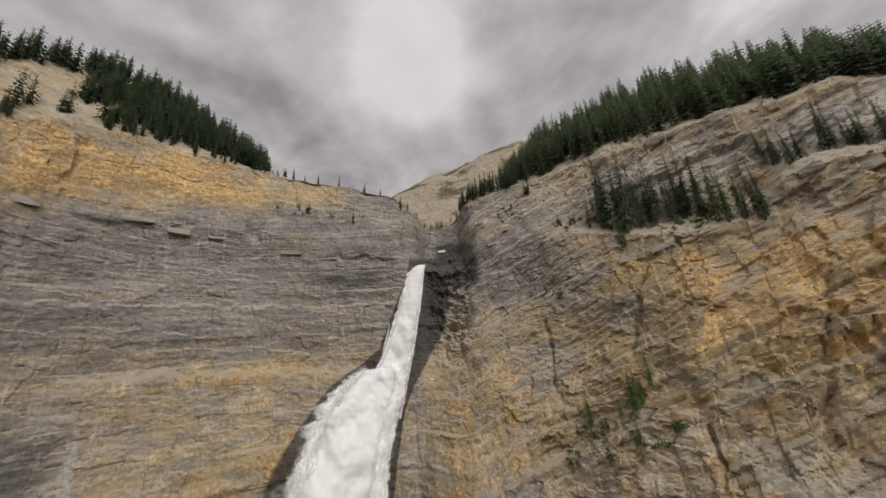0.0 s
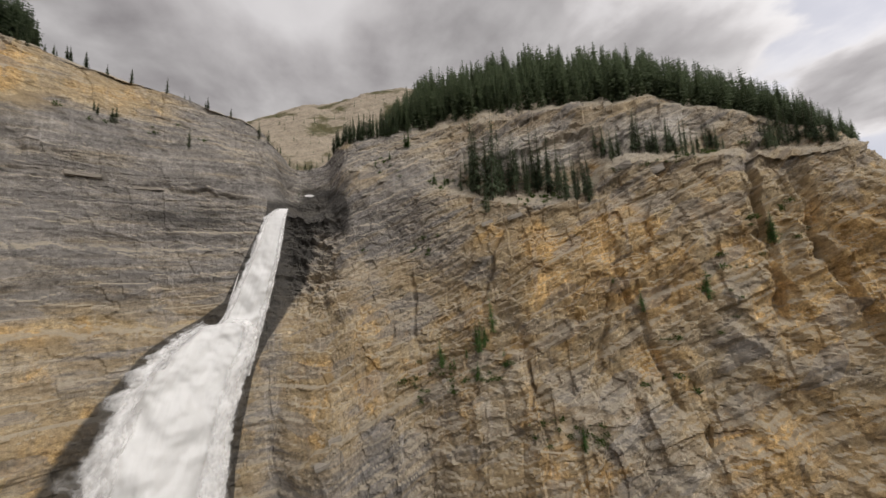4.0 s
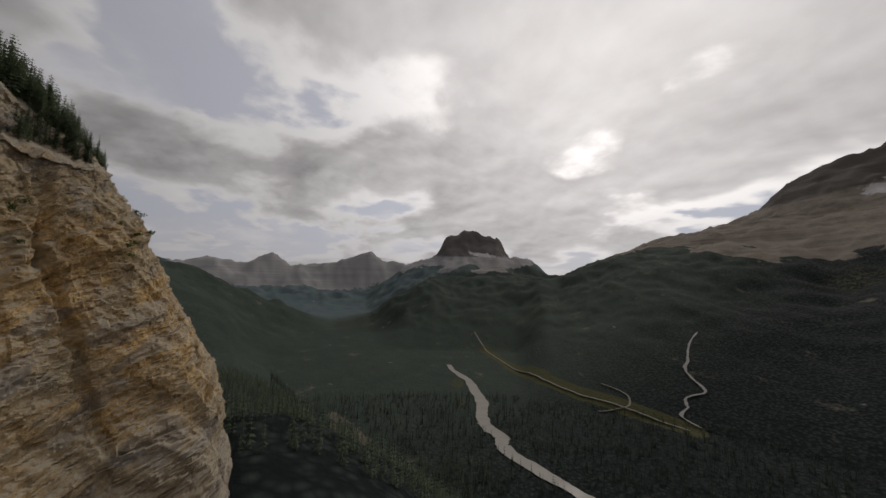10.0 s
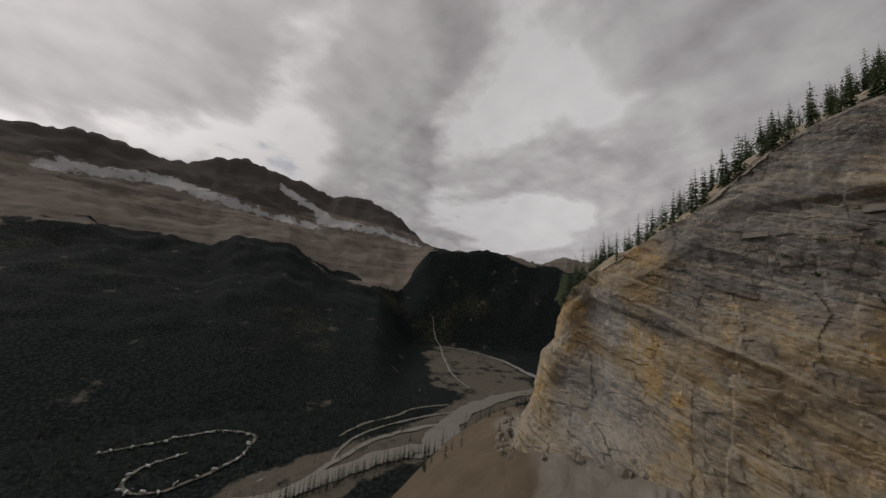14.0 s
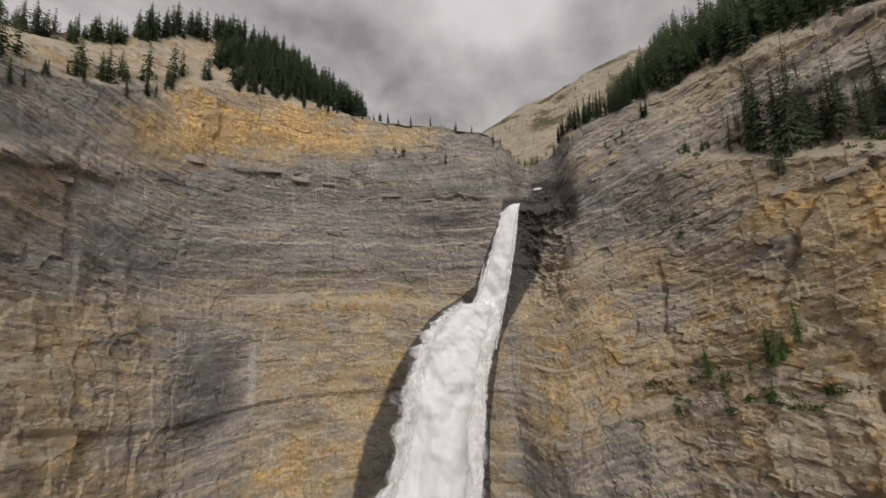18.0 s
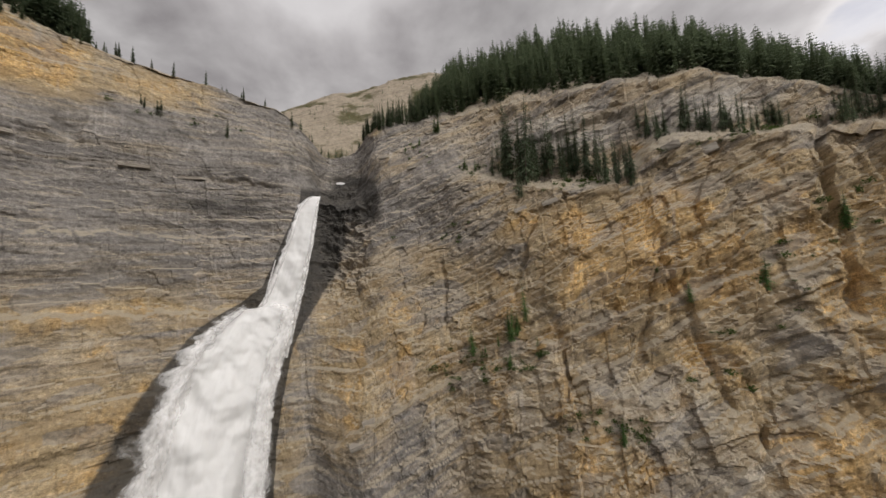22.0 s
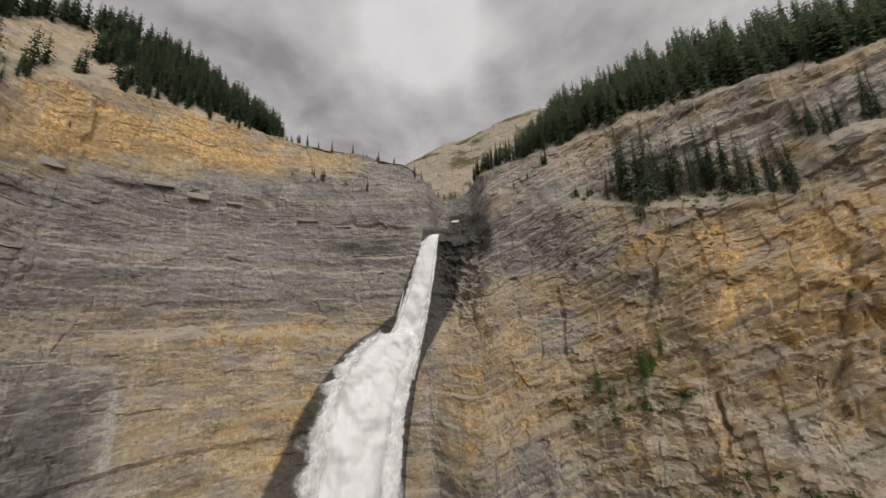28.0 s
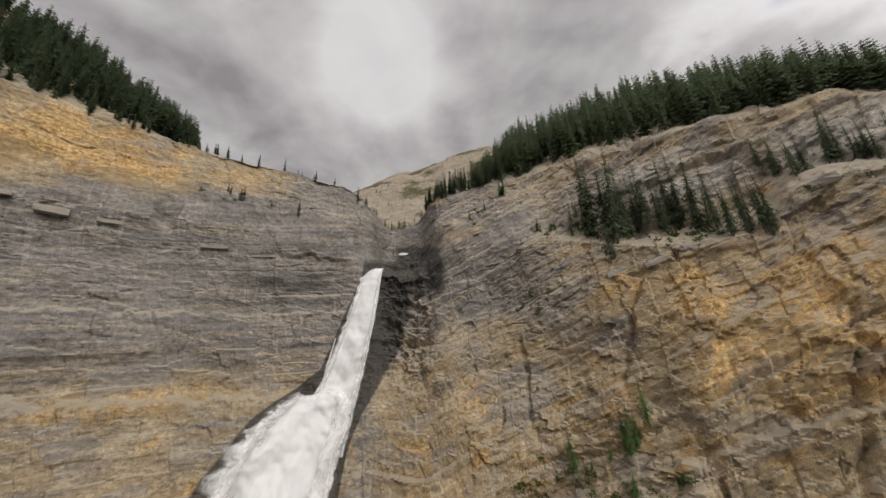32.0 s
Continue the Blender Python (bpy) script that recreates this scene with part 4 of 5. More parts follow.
TP, TB_N, TR_N, TBEAR, TRAD = terrain()
quads = grid_faces(TB_N, TR_N, wrap=True)
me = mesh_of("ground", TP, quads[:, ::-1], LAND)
televation = np.degrees(np.arctan2(TP[:, 2], TRAD))
treeline = np.interp(TBEAR, [0, 79.2, 87.7, 113, 121.2, 129.3, 135.4, 140.4, 155.5, 171.9, 176.1, 192.2, 195.2, 202.2, 209.2, 216.3, 221.3, 223.3, 226.3, 236.3, 240.3, 259.3, 360],
                     [9, 9, 2.5, 1.5, 2, 1.2, 2, 3.5, 4.2, 2.4, 3.6, 3.8, 5.6, 5.2, 1.6, 0.4, -0.8, 4, 7.6, 8, 6.4, 5.5, 9])
treeline = treeline + np.interp(TBEAR, [100, 140, 222, 250], [0, 1.0, 0.9, 0.3])
treeline = treeline + fbm(TP * 0.0035, 4) * 2.2
bare = smooth(televation - treeline, -0.4, 0.5)
bare = np.maximum(bare, smooth(TRAD, 4000, 4300))
# the avalanche fans on the far side and the talus under the cliff
snow = np.zeros(len(TP))
for b0, e0, b1, e1, w in ((175, 10.6, 186, 12.1, 0.9), (186, 12.1, 195, 10.6, 1.0), (195, 10.6, 206, 9.3, 0.7), (200, 14.6, 208, 11.0, 0.8), (206, 10.6, 217, 10.0, 1.0), (216, 10.0, 223.6, 8.4, 0.5), (126, 5.2, 131, 4.6, 0.35)):
    tt = np.clip((TBEAR - b0) / (b1 - b0), 0, 1)
    mid = e0 + (e1 - e0) * tt
    snow = np.maximum(snow, smooth(np.abs(televation - mid) / w, 1.2, 0.3) * smooth(np.abs(TBEAR - (b0 + b1) / 2) / (b1 - b0), 0.62, 0.45))
snow *= bare
px, py = TP[:, 0], TP[:, 1]
flat_land = smooth(TP[:, 2] - FLOOR, 22, 6)


def along_line(points, width):
    """How near the ground lies to a line of points: 1 on it, 0 past its width."""
    out = np.zeros(len(TP))
    for (x0, y0), (x1, y1) in zip(points, points[1:]):
        dx, dy = x1 - x0, y1 - y0
        t = np.clip(((px - x0) * dx + (py - y0) * dy) / (dx * dx + dy * dy), 0, 1)
        out = np.maximum(out, smooth(np.hypot(px - x0 - t * dx, py - y0 - t * dy) / width, 1.0, 0.5))
    return out


gravel = along_line([(-200, -445), (-390, -455), (-460, -440), (-580, -470), (-700, -495), (-830, -500), (-940, -480)], 80)
gravel = np.maximum(gravel, along_line([(-830, -600), (-930, -740), (-1130, -960)], 130) * 0.8)
gravel = np.maximum(gravel, along_line([(-960, -560), (-1080, -660), (-1200, -820), (-1270, -1020)], 140) * 0.8)
gravel = np.maximum(gravel, along_line([(701, -176), (631, -191), (562, -195)], 16))
talus = along_line([(-90, -30), (-145, -59), (-209, -115), (-286, -199), (-330, -250)], 120) * 0.6
talus = np.maximum(talus, along_line([(-90, -15), (-123, -36), (-150, -66)], 40) * 0.8)
talus = np.maximum(talus, along_line([(651, -166), (535, -155), (434, -141), (370, -132)], 9) * 0.62)
meadow = along_line([(1020, -832), (808, -760), (597, -686), (500, -694), (443, -714), (295, -735)], 34) * 0.9
meadow = np.maximum(meadow, along_line([(795, -566), (695, -470), (626, -436)], 26) * 0.5)
meadow = np.maximum(meadow, smooth(np.abs(televation - 1.5), 3, 1) * smooth(TBEAR, 72, 76) * smooth(TBEAR, 84, 79) * 0.6)
paint(me, "cover", "FLOAT_VECTOR", np.stack([bare, snow, gravel], 1))
paint(me, "meadow", "FLOAT", meadow)
paint(me, "talus", "FLOAT", talus)
cap = smooth(televation - np.interp(TBEAR, [115.1, 121.2, 134.4, 140.4, 158.5, 168.8, 174, 184.1, 194.2, 201.2, 207.2, 219.3, 226.3], [4.5, 4.5, 4.5, 9, 9, 10, 11, 12.2, 11.8, 10.6, 12, 10.8, 9]), -0.5, 0.6) * smooth(TBEAR, 108, 114) * smooth(TBEAR, 230, 224)
paint(me, "cap", "FLOAT", cap)
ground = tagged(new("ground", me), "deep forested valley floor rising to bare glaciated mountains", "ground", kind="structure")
TG = TP.reshape(TB_N, TR_N, 3)


def ground_z(x, y):
    b = (math.degrees(math.atan2(x, y)) % 360) / 360 * TB_N
    r = math.hypot(x, y)
    rad = TRAD[:TR_N]
    j = int(np.clip(np.searchsorted(rad, r) - 1, 0, TR_N - 2))
    f = min(max((r - rad[j]) / (rad[j + 1] - rad[j]), 0), 1)
    i0 = int(b) % TB_N
    i1, g0 = (i0 + 1) % TB_N, b - int(b)
    lo = TG[i0, j, 2] * (1 - f) + TG[i0, j + 1, 2] * f
    hi = TG[i1, j, 2] * (1 - f) + TG[i1, j + 1, 2] * f
    return lo * (1 - g0) + hi * g0

# ---- the waterfall ----
waterfall = tagged(new("waterfall"), "white waterfall plunging from a rock slot and bursting off a ledge", "waterfall")
waterfall.location = on_cliff(-4.8, 12.4)


def polar(b, d, e):
    b = np.radians(b)
    return np.stack([d * np.sin(b), d * np.cos(b), d * np.tan(np.radians(e))], -1)


def water_sheet(name, rows, nu, nv, bulge, rag, mat, seed, thin=0.0, label="", soft_head=0.0):
    """A curtain of falling water: rows of (elevation, left bearing, right bearing, distance), ragged edges, ropes and puffs of foam."""
    rows = np.array(rows, dtype=float)
    f = np.linspace(0, 1, nv)
    k = np.linspace(0, 1, len(rows))
    e, l, r, d = (np.interp(f, k, rows[:, i]) for i in range(4))
    s = np.linspace(-1, 1, nu)[:, None]
    q = np.stack([s * 1.5 + 0 * f, 0 * s + f * 9, 0 * s + 0 * f + seed], -1).reshape(-1, 3)
    jag = (np.abs(fbm(q * np.array([0.0, 1.0, 1.0]) + np.where(q[:, :1] < 0, 31.0, 57.0), 4, 0.5)) * 2.2 - 0.5).reshape(nu, nv) * np.where(s < 0, 1.0, 0.25)
    b = (l + r) / 2 + (r - l) / 2 * s * (1 + rag * jag * np.abs(s) ** 2)
    dist = d - bulge * (1 - s ** 2) * (0.4 + 0.6 * f)
    p = polar(b, dist, e + 0 * s).reshape(-1, 3)
    width = np.repeat(((r - l) * 2.3)[None, :], nu, 0).ravel()
    x = (s * np.ones(nv)).ravel() * width * 0.5
    ropes = fbm(np.stack([x * 0.4, p[:, 2] * 0.05, np.full(len(p), seed)], 1), 3, 0.5)
    puff = fbm(p * np.array([0.085, 0.085, 0.06]) + seed, 2, 0.4) + fbm(p * 0.22 + seed, 2, 0.5) * 0.28
    out = p / np.linalg.norm(p, axis=1)[:, None]
    p = p - out * (ropes * 0.3 * np.minimum(1, width / 14) + puff * 4.4 * np.minimum(1, width / 14))[:, None]
    me = mesh_of(name, p, grid_faces(nu, nv), mat)
    side = np.abs(s * np.ones(nv))
    head = smooth(f, 0.05, 0.0)[None, :] * 0.55 * soft_head
    rim = (0.15 + 0.95 * side ** 6 + head if thin <= 0 else thin + 0.25 + 0.75 * side ** 3 + 0.9 * smooth(side, 0.75, 0.45)).ravel()
    paint(me, "flow", "FLOAT_VECTOR", np.stack([x, p[:, 2], rim], 1))
    ob = part(name, me, waterfall, label)
    ob.matrix_parent_inverse = Matrix.Translation(-waterfall.location)
    return ob


CHUTE = [(13.8, -4.5, -3.3, 151), (13.2, -5.4, -3.35, 149.5), (12.4, -6.3, -3.5, 148.5), (11.4, -6.8, -3.65, 147.8), (9.4, -7.4, -3.9, 147), (5.4, -8.9, -4.6, 145.5), (0.4, -11.0, -5.7, 144), (-4.6, -13.0, -6.9, 142.5), (-10.6, -14.5, -8.4, 141)]
PLUME = [(-3, -14.2, -10.2, 142), (-3.4, -15.4, -8.6, 141.5), (-4.2, -16.8, -7.4, 141), (-5.4, -18.6, -7.3, 140), (-7.4, -19.9, -7.7, 138), (-10.6, -21.8, -8.8, 135), (-15.6, -24.0, -9.9, 131), (-21.6, -25.6, -10.9, 127), (-29.6, -28.2, -11.6, 121), (-41.6, -32, -11.8, 112), (-49.6, -34, -11, 106)]
water_sheet("chute", CHUTE, 70, 240, 2.2, 0.10, WATER, 3.0, label="narrow upper chute of white water", soft_head=0.7)
water_sheet("plume", PLUME, 150, 260, 7.0, 0.16, WATER, 8.0, label="broad billowing lower fall", soft_head=1.0)
for k in range(4):
    grow = 0.4 + 0.42 * k
    rows = [(e + 0.4 * grow, l - 0.5 * grow - 0.03 * grow * (-5 - e), r + 0.22 * grow, d - 1.6 * k - 0.6) for e, l, r, d in PLUME]
    water_sheet("spray_veil", rows, 110, 200, 7.5, 0.5, SPRAY, 20.0 + 3.7 * k, 0.02 + 0.05 * k)
for k in range(2):
    rows = [(e, l - 0.22 * (k + 1), r + 0.10 * (k + 1), d - 0.6 - 0.5 * k) for e, l, r, d in CHUTE]
    water_sheet("spray_veil", rows, 40, 160, 2.4, 0.25, SPRAY, 50.0 + 3.7 * k, 0.04 + 0.05 * k)
water_sheet("side_trickle", [(4.0, -10.0, -9.85, 146.6), (2.0, -10.6, -10.35, 146.2), (0.2, -11.1, -10.7, 145.6)], 8, 70, 0.1, 0.9, SPRAY, 71.0)
water_sheet("stream_above_lip", [(16.1, -0.5, 0.3, 163), (15.95, -1.0, 0.8, 161.5), (15.75, -0.8, 0.4, 160)], 24, 24, 0.2, 0.3, SPRAY, 77.0)


# ---- conifers ----
def conifer(seed, height, whorls, branches, reach, ragged, gap=0.06, needles=3):
    """Trunk and crown of a narrow mountain conifer: drooping sprays in whorls, thinning to a spire; both as (vertices, triangles)."""
    r = np.random.default_rng(seed)
    sides, tv, tf = (7 if needles > 2 else 3), [], []
    rings = [(-0.06, 0.014), (0.0, 0.0125), (0.3, 0.009), (0.65, 0.005), (0.985, 0.0008)]
    for z, w in rings:
        for k in range(sides):
            a = k / sides * math.tau
            tv.append((w * height * math.cos(a), w * height * math.sin(a), z * height))
    for i in range(len(rings) - 1):
        for k in range(sides):
            a, b = i * sides + k, i * sides + (k + 1) % sides
            tf += [(a, b, b + sides), (a, b + sides, a + sides)]
    cv, cf = [], []
    for i in range(whorls):
        f = i / (whorls - 1)
        z = height * (gap + (1 - gap) * f ** 0.92)
        size = height * reach * ((1 - f) ** 0.75 * 0.93 + 0.05) * (0.72 + 0.5 * r.random()) * (0.55 + 0.45 * min(1, f / 0.12))
        n = max(4, int(branches * (0.6 + 0.4 * (1 - f))))
        turn = r.random() * math.tau
        for k in range(n):
            if r.random() < ragged:
                continue
            a = turn + k / n * math.tau + r.normal() * 0.22
            s = size * (0.65 + 0.6 * r.random())
            droop = -0.38 * (1 - f) + 0.25 * f + r.normal() * 0.1
            ca, sa = math.cos(a), math.sin(a)
            w = s * (0.30 + 0.16 * r.random())
            zz = z + r.normal() * height * 0.008
            o = len(cv)
            cv.append((0, 0, zz + s * 0.08))
            for m in range(needles):
                t0, t1 = (m + 0.55) / needles, (m + 1) / needles
                half = w * (1 - 0.55 * t0)
                zt = zz + s * (droop * t0 - 0.18 * t0 * t0)
                cv.append((ca * s * t0 - sa * half, sa * s * t0 + ca * half, zt - s * 0.10 - r.random() * s * 0.05))
                cv.append((ca * s * t0 + sa * half, sa * s * t0 - ca * half, zt - s * 0.10 - r.random() * s * 0.05))
                zt = zz + s * (droop * t1 - 0.18 * t1 * t1)
                cv.append((ca * s * t1, sa * s * t1, zt))
                p = o if m == 0 else o + 3 * m
                cf += [(p, o + 3 * m + 1, o + 3 * m + 3), (p, o + 3 * m + 3, o + 3 * m + 2)]
    return (np.array(tv), np.array(tf)), (np.array(cv), np.array(cf))


def conifer_thing(name, label, seed, height, whorls, branches, reach, ragged, needles_mat, gap=0.06):
    trunk, crown = conifer(seed, height, whorls, branches, reach, ragged, gap)
    ob = tagged(new(name), label, "tree")
    part("trunk", mesh_of("trunk", *trunk, BARK), ob)
    part("crown", mesh_of("crown", *crown, needles_mat, soft=False), ob)
    return ob


SPRUCES = [conifer_thing("spruce", "slender dark green spruce on the cliff", 100 + k, 10.0, 26, 9, 0.115 + 0.012 * (k % 3), 0.10 + 0.03 * k, NEEDLES, 0.05 + 0.02 * (k % 2)) for k in range(5)]
FIRS = [conifer_thing("fir", "young light green fir on a rock ledge", 200 + k, 10.0, 20, 9, 0.17, 0.08, NEEDLES_LIT, 0.03) for k in range(3)]
used = set()


def plant(kinds, where, height, group, lean=2.0, label=""):
    src = kinds[int(rng.integers(len(kinds)))]
    s = height / 10.0
    wide = s * rng.uniform(0.85, 1.2) * (0.7 if height > 11 else 1.0)
    m = Matrix.Translation(where) @ pose(0, 0, 0, rng.normal() * lean, rng.normal() * lean, rng.uniform(0, 360))
    if src.name not in used:
        used.add(src.name)
        src.matrix_basis = m
        src.scale = (wide, wide, s)
        ob = src
    else:
        ob = copy_thing(src, m)
        ob.scale = (wide, wide, s)
    tagged(ob, label, group=group)
    return ob


def foot_of(p, sink=0.3):
    return Vector((p[0], p[1], p[2] - sink))


def stand(rows, kinds, group, spread_b=0.5, spread_e=0.25, label=""):
    """Trees at bearing, elevation of the foot, height, with how many stand together."""
    for b, e, h, n in rows:
        for k in range(n):
            far = 0 if k == 0 else 1
            p = on_cliff(b + far * rng.normal() * spread_b, e + far * rng.normal() * spread_e)
            plant(kinds, foot_of(p), h * (1.15 if 26 < b < 48 and e > 5 else 1.0) * rng.uniform(0.5 if far else 0.92, 1.05), group, label=label)


# trees on the shelf of the orange wall
stand([(26.9, 17.2, 13, 3), (27.6, 16.0, 20, 2), (28.5, 15.6, 31, 3), (29.8, 12.2, 11, 3), (30.4, 14.6, 26, 3), (31.3, 14.5, 32, 2), (32.1, 14.8, 22, 3), (33.0, 15.0, 27, 2), (34.2, 15.0, 16, 3), (35.4, 15.6, 22, 3), (37.0, 14.7, 18, 3), (38.0, 14.8, 14, 2), (39.0, 15.0, 23, 3), (40.7, 13.8, 22, 3), (42.2, 13.9, 20, 3), (43.3, 12.9, 17, 3), (44.6, 12.3, 17, 3), (45.8, 12.7, 14, 3), (47.0, 12.4, 12, 3)], SPRUCES, "trees on the cliff shelf", 0.5, 0.4)
stand([(49.3, 18.2, 14, 4), (50.6, 17.7, 13, 4), (53.7, 17.8, 17, 4), (55.1, 17.6, 14, 4), (56.0, 17.2, 12, 3), (57.5, 16.6, 15, 4), (59.1, 16.0, 14, 4), (60.2, 15.6, 9, 3), (61.7, 15.8, 11, 3), (62.9, 15.5, 9, 3), (67.0, 14.8, 9, 4), (67.8, 14.6, 10, 5), (69.0, 14.2, 13, 5), (70.1, 13.9, 12, 5), (71.2, 13.7, 15, 5), (72.4, 13.4, 12, 4), (73.3, 13.1, 10, 3)], SPRUCES, "trees on the cliff shelf", 0.6, 0.3)
# the little stand half way up the wall
stand([(20.6, -12.6, 10, 1), (24.5, -11.7, 5, 1), (26.7, -10.6, 12, 2), (27.6, -9.8, 8, 1), (29.4, -7.6, 13, 1), (28.3, -9.2, 6, 1), (26.2, -14.7, 6, 1), (30.8, -13.3, 7, 2), (22.4, -12.4, 3, 1)], FIRS, "firs half way up the wall", 0.4, 0.3)
stand([(41.6, -24.0, 7, 1), (51.8, -5.0, 6.5, 1), (59.5, -3.3, 9, 1), (66.4, 3.0, 10, 2), (48.1, -0.7, 4, 1), (17.3, 7, 2.5, 1), (19.3, 6.3, 3, 1), (23, 17.2, 6, 2), (21, 17.7, 6, 2), (13.4, 21.8, 5, 1), (16.4, 23.8, 8, 3), (11, 20.9, 4, 1)], FIRS, "single firs on the wall", 0.4, 0.3)
# trees about the notch and on the rim beside the fall
stand([(-1.5, 21, 6.5, 3), (0.3, 20, 6, 3), (-3.3, 23, 5.5, 2), (2.7, 21.8, 5, 2), (4.6, 24, 8.8, 4), (6.6, 24.5, 10.8, 7), (8.6, 24.9, 12.2, 8), (10.7, 25.3, 13.5, 9), (12.7, 25.6, 16.2, 10), (14.4, 26, 14, 8), (-1.7, 15.6, 4, 2)], SPRUCES, "trees about the notch", 0.5, 0.2)
stand([(2.4, 23.4, 9, 4), (3.8, 24.2, 11, 6), (5.4, 24.6, 12, 7), (7.2, 25.0, 13, 8), (9.0, 25.3, 14, 8), (10.6, 25.6, 15, 8), (12.2, 25.9, 16, 8)], SPRUCES, "trees about the notch", 0.7, 0.25)
stand([(-7.2, 23.8, 10, 1), (-5.9, 23.2, 7.5, 2), (-11, 26.8, 5, 2), (-13.7, 27.0, 6, 2), (-16, 26.9, 3.5, 2), (-18.5, 27.3, 7.5, 1), (-22.2, 27.8, 7.5, 1), (-24.5, 27.7, 4.5, 2), (-26.3, 27.9, 7.5, 2), (-16.1, 21.2, 9.5, 1), (-23.6, 22.5, 8, 2), (-25.4, 23.3, 5, 3), (-27.6, 28, 6, 3), (-29, 28.1, 5, 4), (-31, 28.3, 6, 4)], SPRUCES, "trees on the rim by the fall", 0.5, 0.2)
stand([(-71.4, 21.9, 9, 2), (-62.5, 24.2, 11, 1), (-66, 24.8, 6, 3), (-69, 24.1, 6, 3), (-60.6, 25.2, 14, 3), (-58, 26.6, 11, 4), (-84, 6.5, 5, 1), (-54, 22.9, 4, 1), (-50.4, 29, 15, 5), (-47.8, 29, 17, 6), (-45.4, 29.2, 16, 6), (-43, 29.2, 15, 6), (-40.5, 29, 13, 5), (-38, 28.7, 11, 4), (-35.8, 28.6, 9, 4), (-33.4, 28.5, 7, 4)], SPRUCES, "trees on the grey wall's rim", 0.7, 0.2)


# ---- closed forest ----
def crowd(name, label, feet, heights, seed, detail, mat, parent=None):
    """Many conifers as one mesh of sprays."""
    r = np.random.default_rng(seed)
    kinds = []
    for k in range(6):
        (tv, tf), (cv, cf) = conifer(seed + k, 1.0, *detail)
        kinds.append((np.concatenate([tv, cv]), np.concatenate([tf, cf + len(tv)])))
    vs, fs, o = [], [], 0
    for p, h in zip(feet, heights):
        v, f = kinds[int(r.integers(6))]
        a, w = r.random() * math.tau, r.uniform(0.8, 1.25)
        c, s = math.cos(a), math.sin(a)
        q = np.stack([(v[:, 0] * c - v[:, 1] * s) * w * h, (v[:, 0] * s + v[:, 1] * c) * w * h, v[:, 2] * h], 1) + np.asarray(p)
        vs.append(q)
        fs.append(f + o)
        o += len(v)
    ob = new(name, mesh_of(name, np.concatenate(vs), np.concatenate(fs), mat, soft=False))
    return tagged(ob, label, "forest", kind="stuff")


def slope_feet(b0, b1, v0, v1, count, seed, keep=None):
    r = np.random.default_rng(seed)
    i0, i1 = (int(np.argmin(np.abs(CB[:, int(0.85 * NV)] - b))) for b in (b0, b1))
    out = []
    while len(out) < count:
        i, j = int(r.integers(min(i0, i1), max(i0, i1))), int(r.uniform(v0, v1) * NV)
        p = CP[i, j]
        if keep is None or keep(CB[i, j], j / NV, r):
            out.append((p[0] + r.normal() * 0.5, p[1] + r.normal() * 0.5, p[2] - 0.3))
    return out


right_feet = slope_feet(13, 73, RIM_V + 0.006, 0.965, 1500, 5)
rr = np.random.default_rng(6)
edge_fall = [np.interp(math.degrees(math.atan2(p[0], p[1])), [12, 16, 20, 40, 55, 64, 70, 73], [9, 15, 19, 20, 18, 15, 12, 8]) for p in right_feet]
crowd("forest", "dense dark spruce forest on the slope above the orange wall", right_feet, [h * rr.uniform(0.5, 1.22) for h in edge_fall], 300, (14, 8, 0.19, 0.06, 0.08, 2), NEEDLES)
left_feet = slope_feet(-62, -30, RIM_V + 0.012, 0.95, 520, 8, lambda b, v, r: b > -53 + 3 * (v < 0.84) or v > 0.905 or (v < 0.81 and r.random() < 0.3))
crowd("forest", "spruce forest on the rise above the grey wall", left_feet, [rr.uniform(9, 19) for _ in left_feet], 320, (14, 8, 0.19, 0.06, 0.06, 2), NEEDLES)
rim_feet = slope_feet(-111, -60, RIM_V + 0.004, 0.94, 380, 9, lambda b, v, r: v > 0.90 or (v < 0.815 and r.random() < 0.5))
crowd("forest", "row of small spruces along the falling rim", rim_feet, [rr.uniform(6, 14) for _ in rim_feet], 340, (13, 7, 0.2, 0.05, 0.04, 2), NEEDLES)
hill_feet = []
while len(hill_feet) < 150:
    i, j = int(rr.integers(60, 190)), int(90 * rr.random() ** 2)
    if HP[i, j, 2] > 0:
        hill_feet.append(HP[i, j] - np.array((0, 0, 0.3)))
crowd("forest", "scattered stunted spruces on the bare hillside", hill_feet, [rr.uniform(2.5, 7) for _ in hill_feet], 360, (11, 7, 0.16, 0.08, 0.06, 2), NEEDLES)


# ---- shrubs and scree on the ledges ----
def shrub(seed, size):
    r = np.random.default_rng(seed)
    vs, fs = [], []
    for k in range(70):
        d = r.normal(size=3) * np.array((0.42, 0.42, 0.24)) + np.array((0, 0, 0.28))
        a = r.normal(size=3)
        a /= np.linalg.norm(a)
        b = np.cross(a, r.normal(size=3))
        b /= np.linalg.norm(b)
        w = 0.12 + 0.1 * r.random()
        o = len(vs)
        vs += [d - a * w, d + b * w * 0.6, d + a * w, d - b * w * 0.6]
        fs.append((o, o + 1, o + 2, o + 3))
    return mesh_of("shrub", np.array(vs) * size, np.array(fs), SHRUB, soft=False)


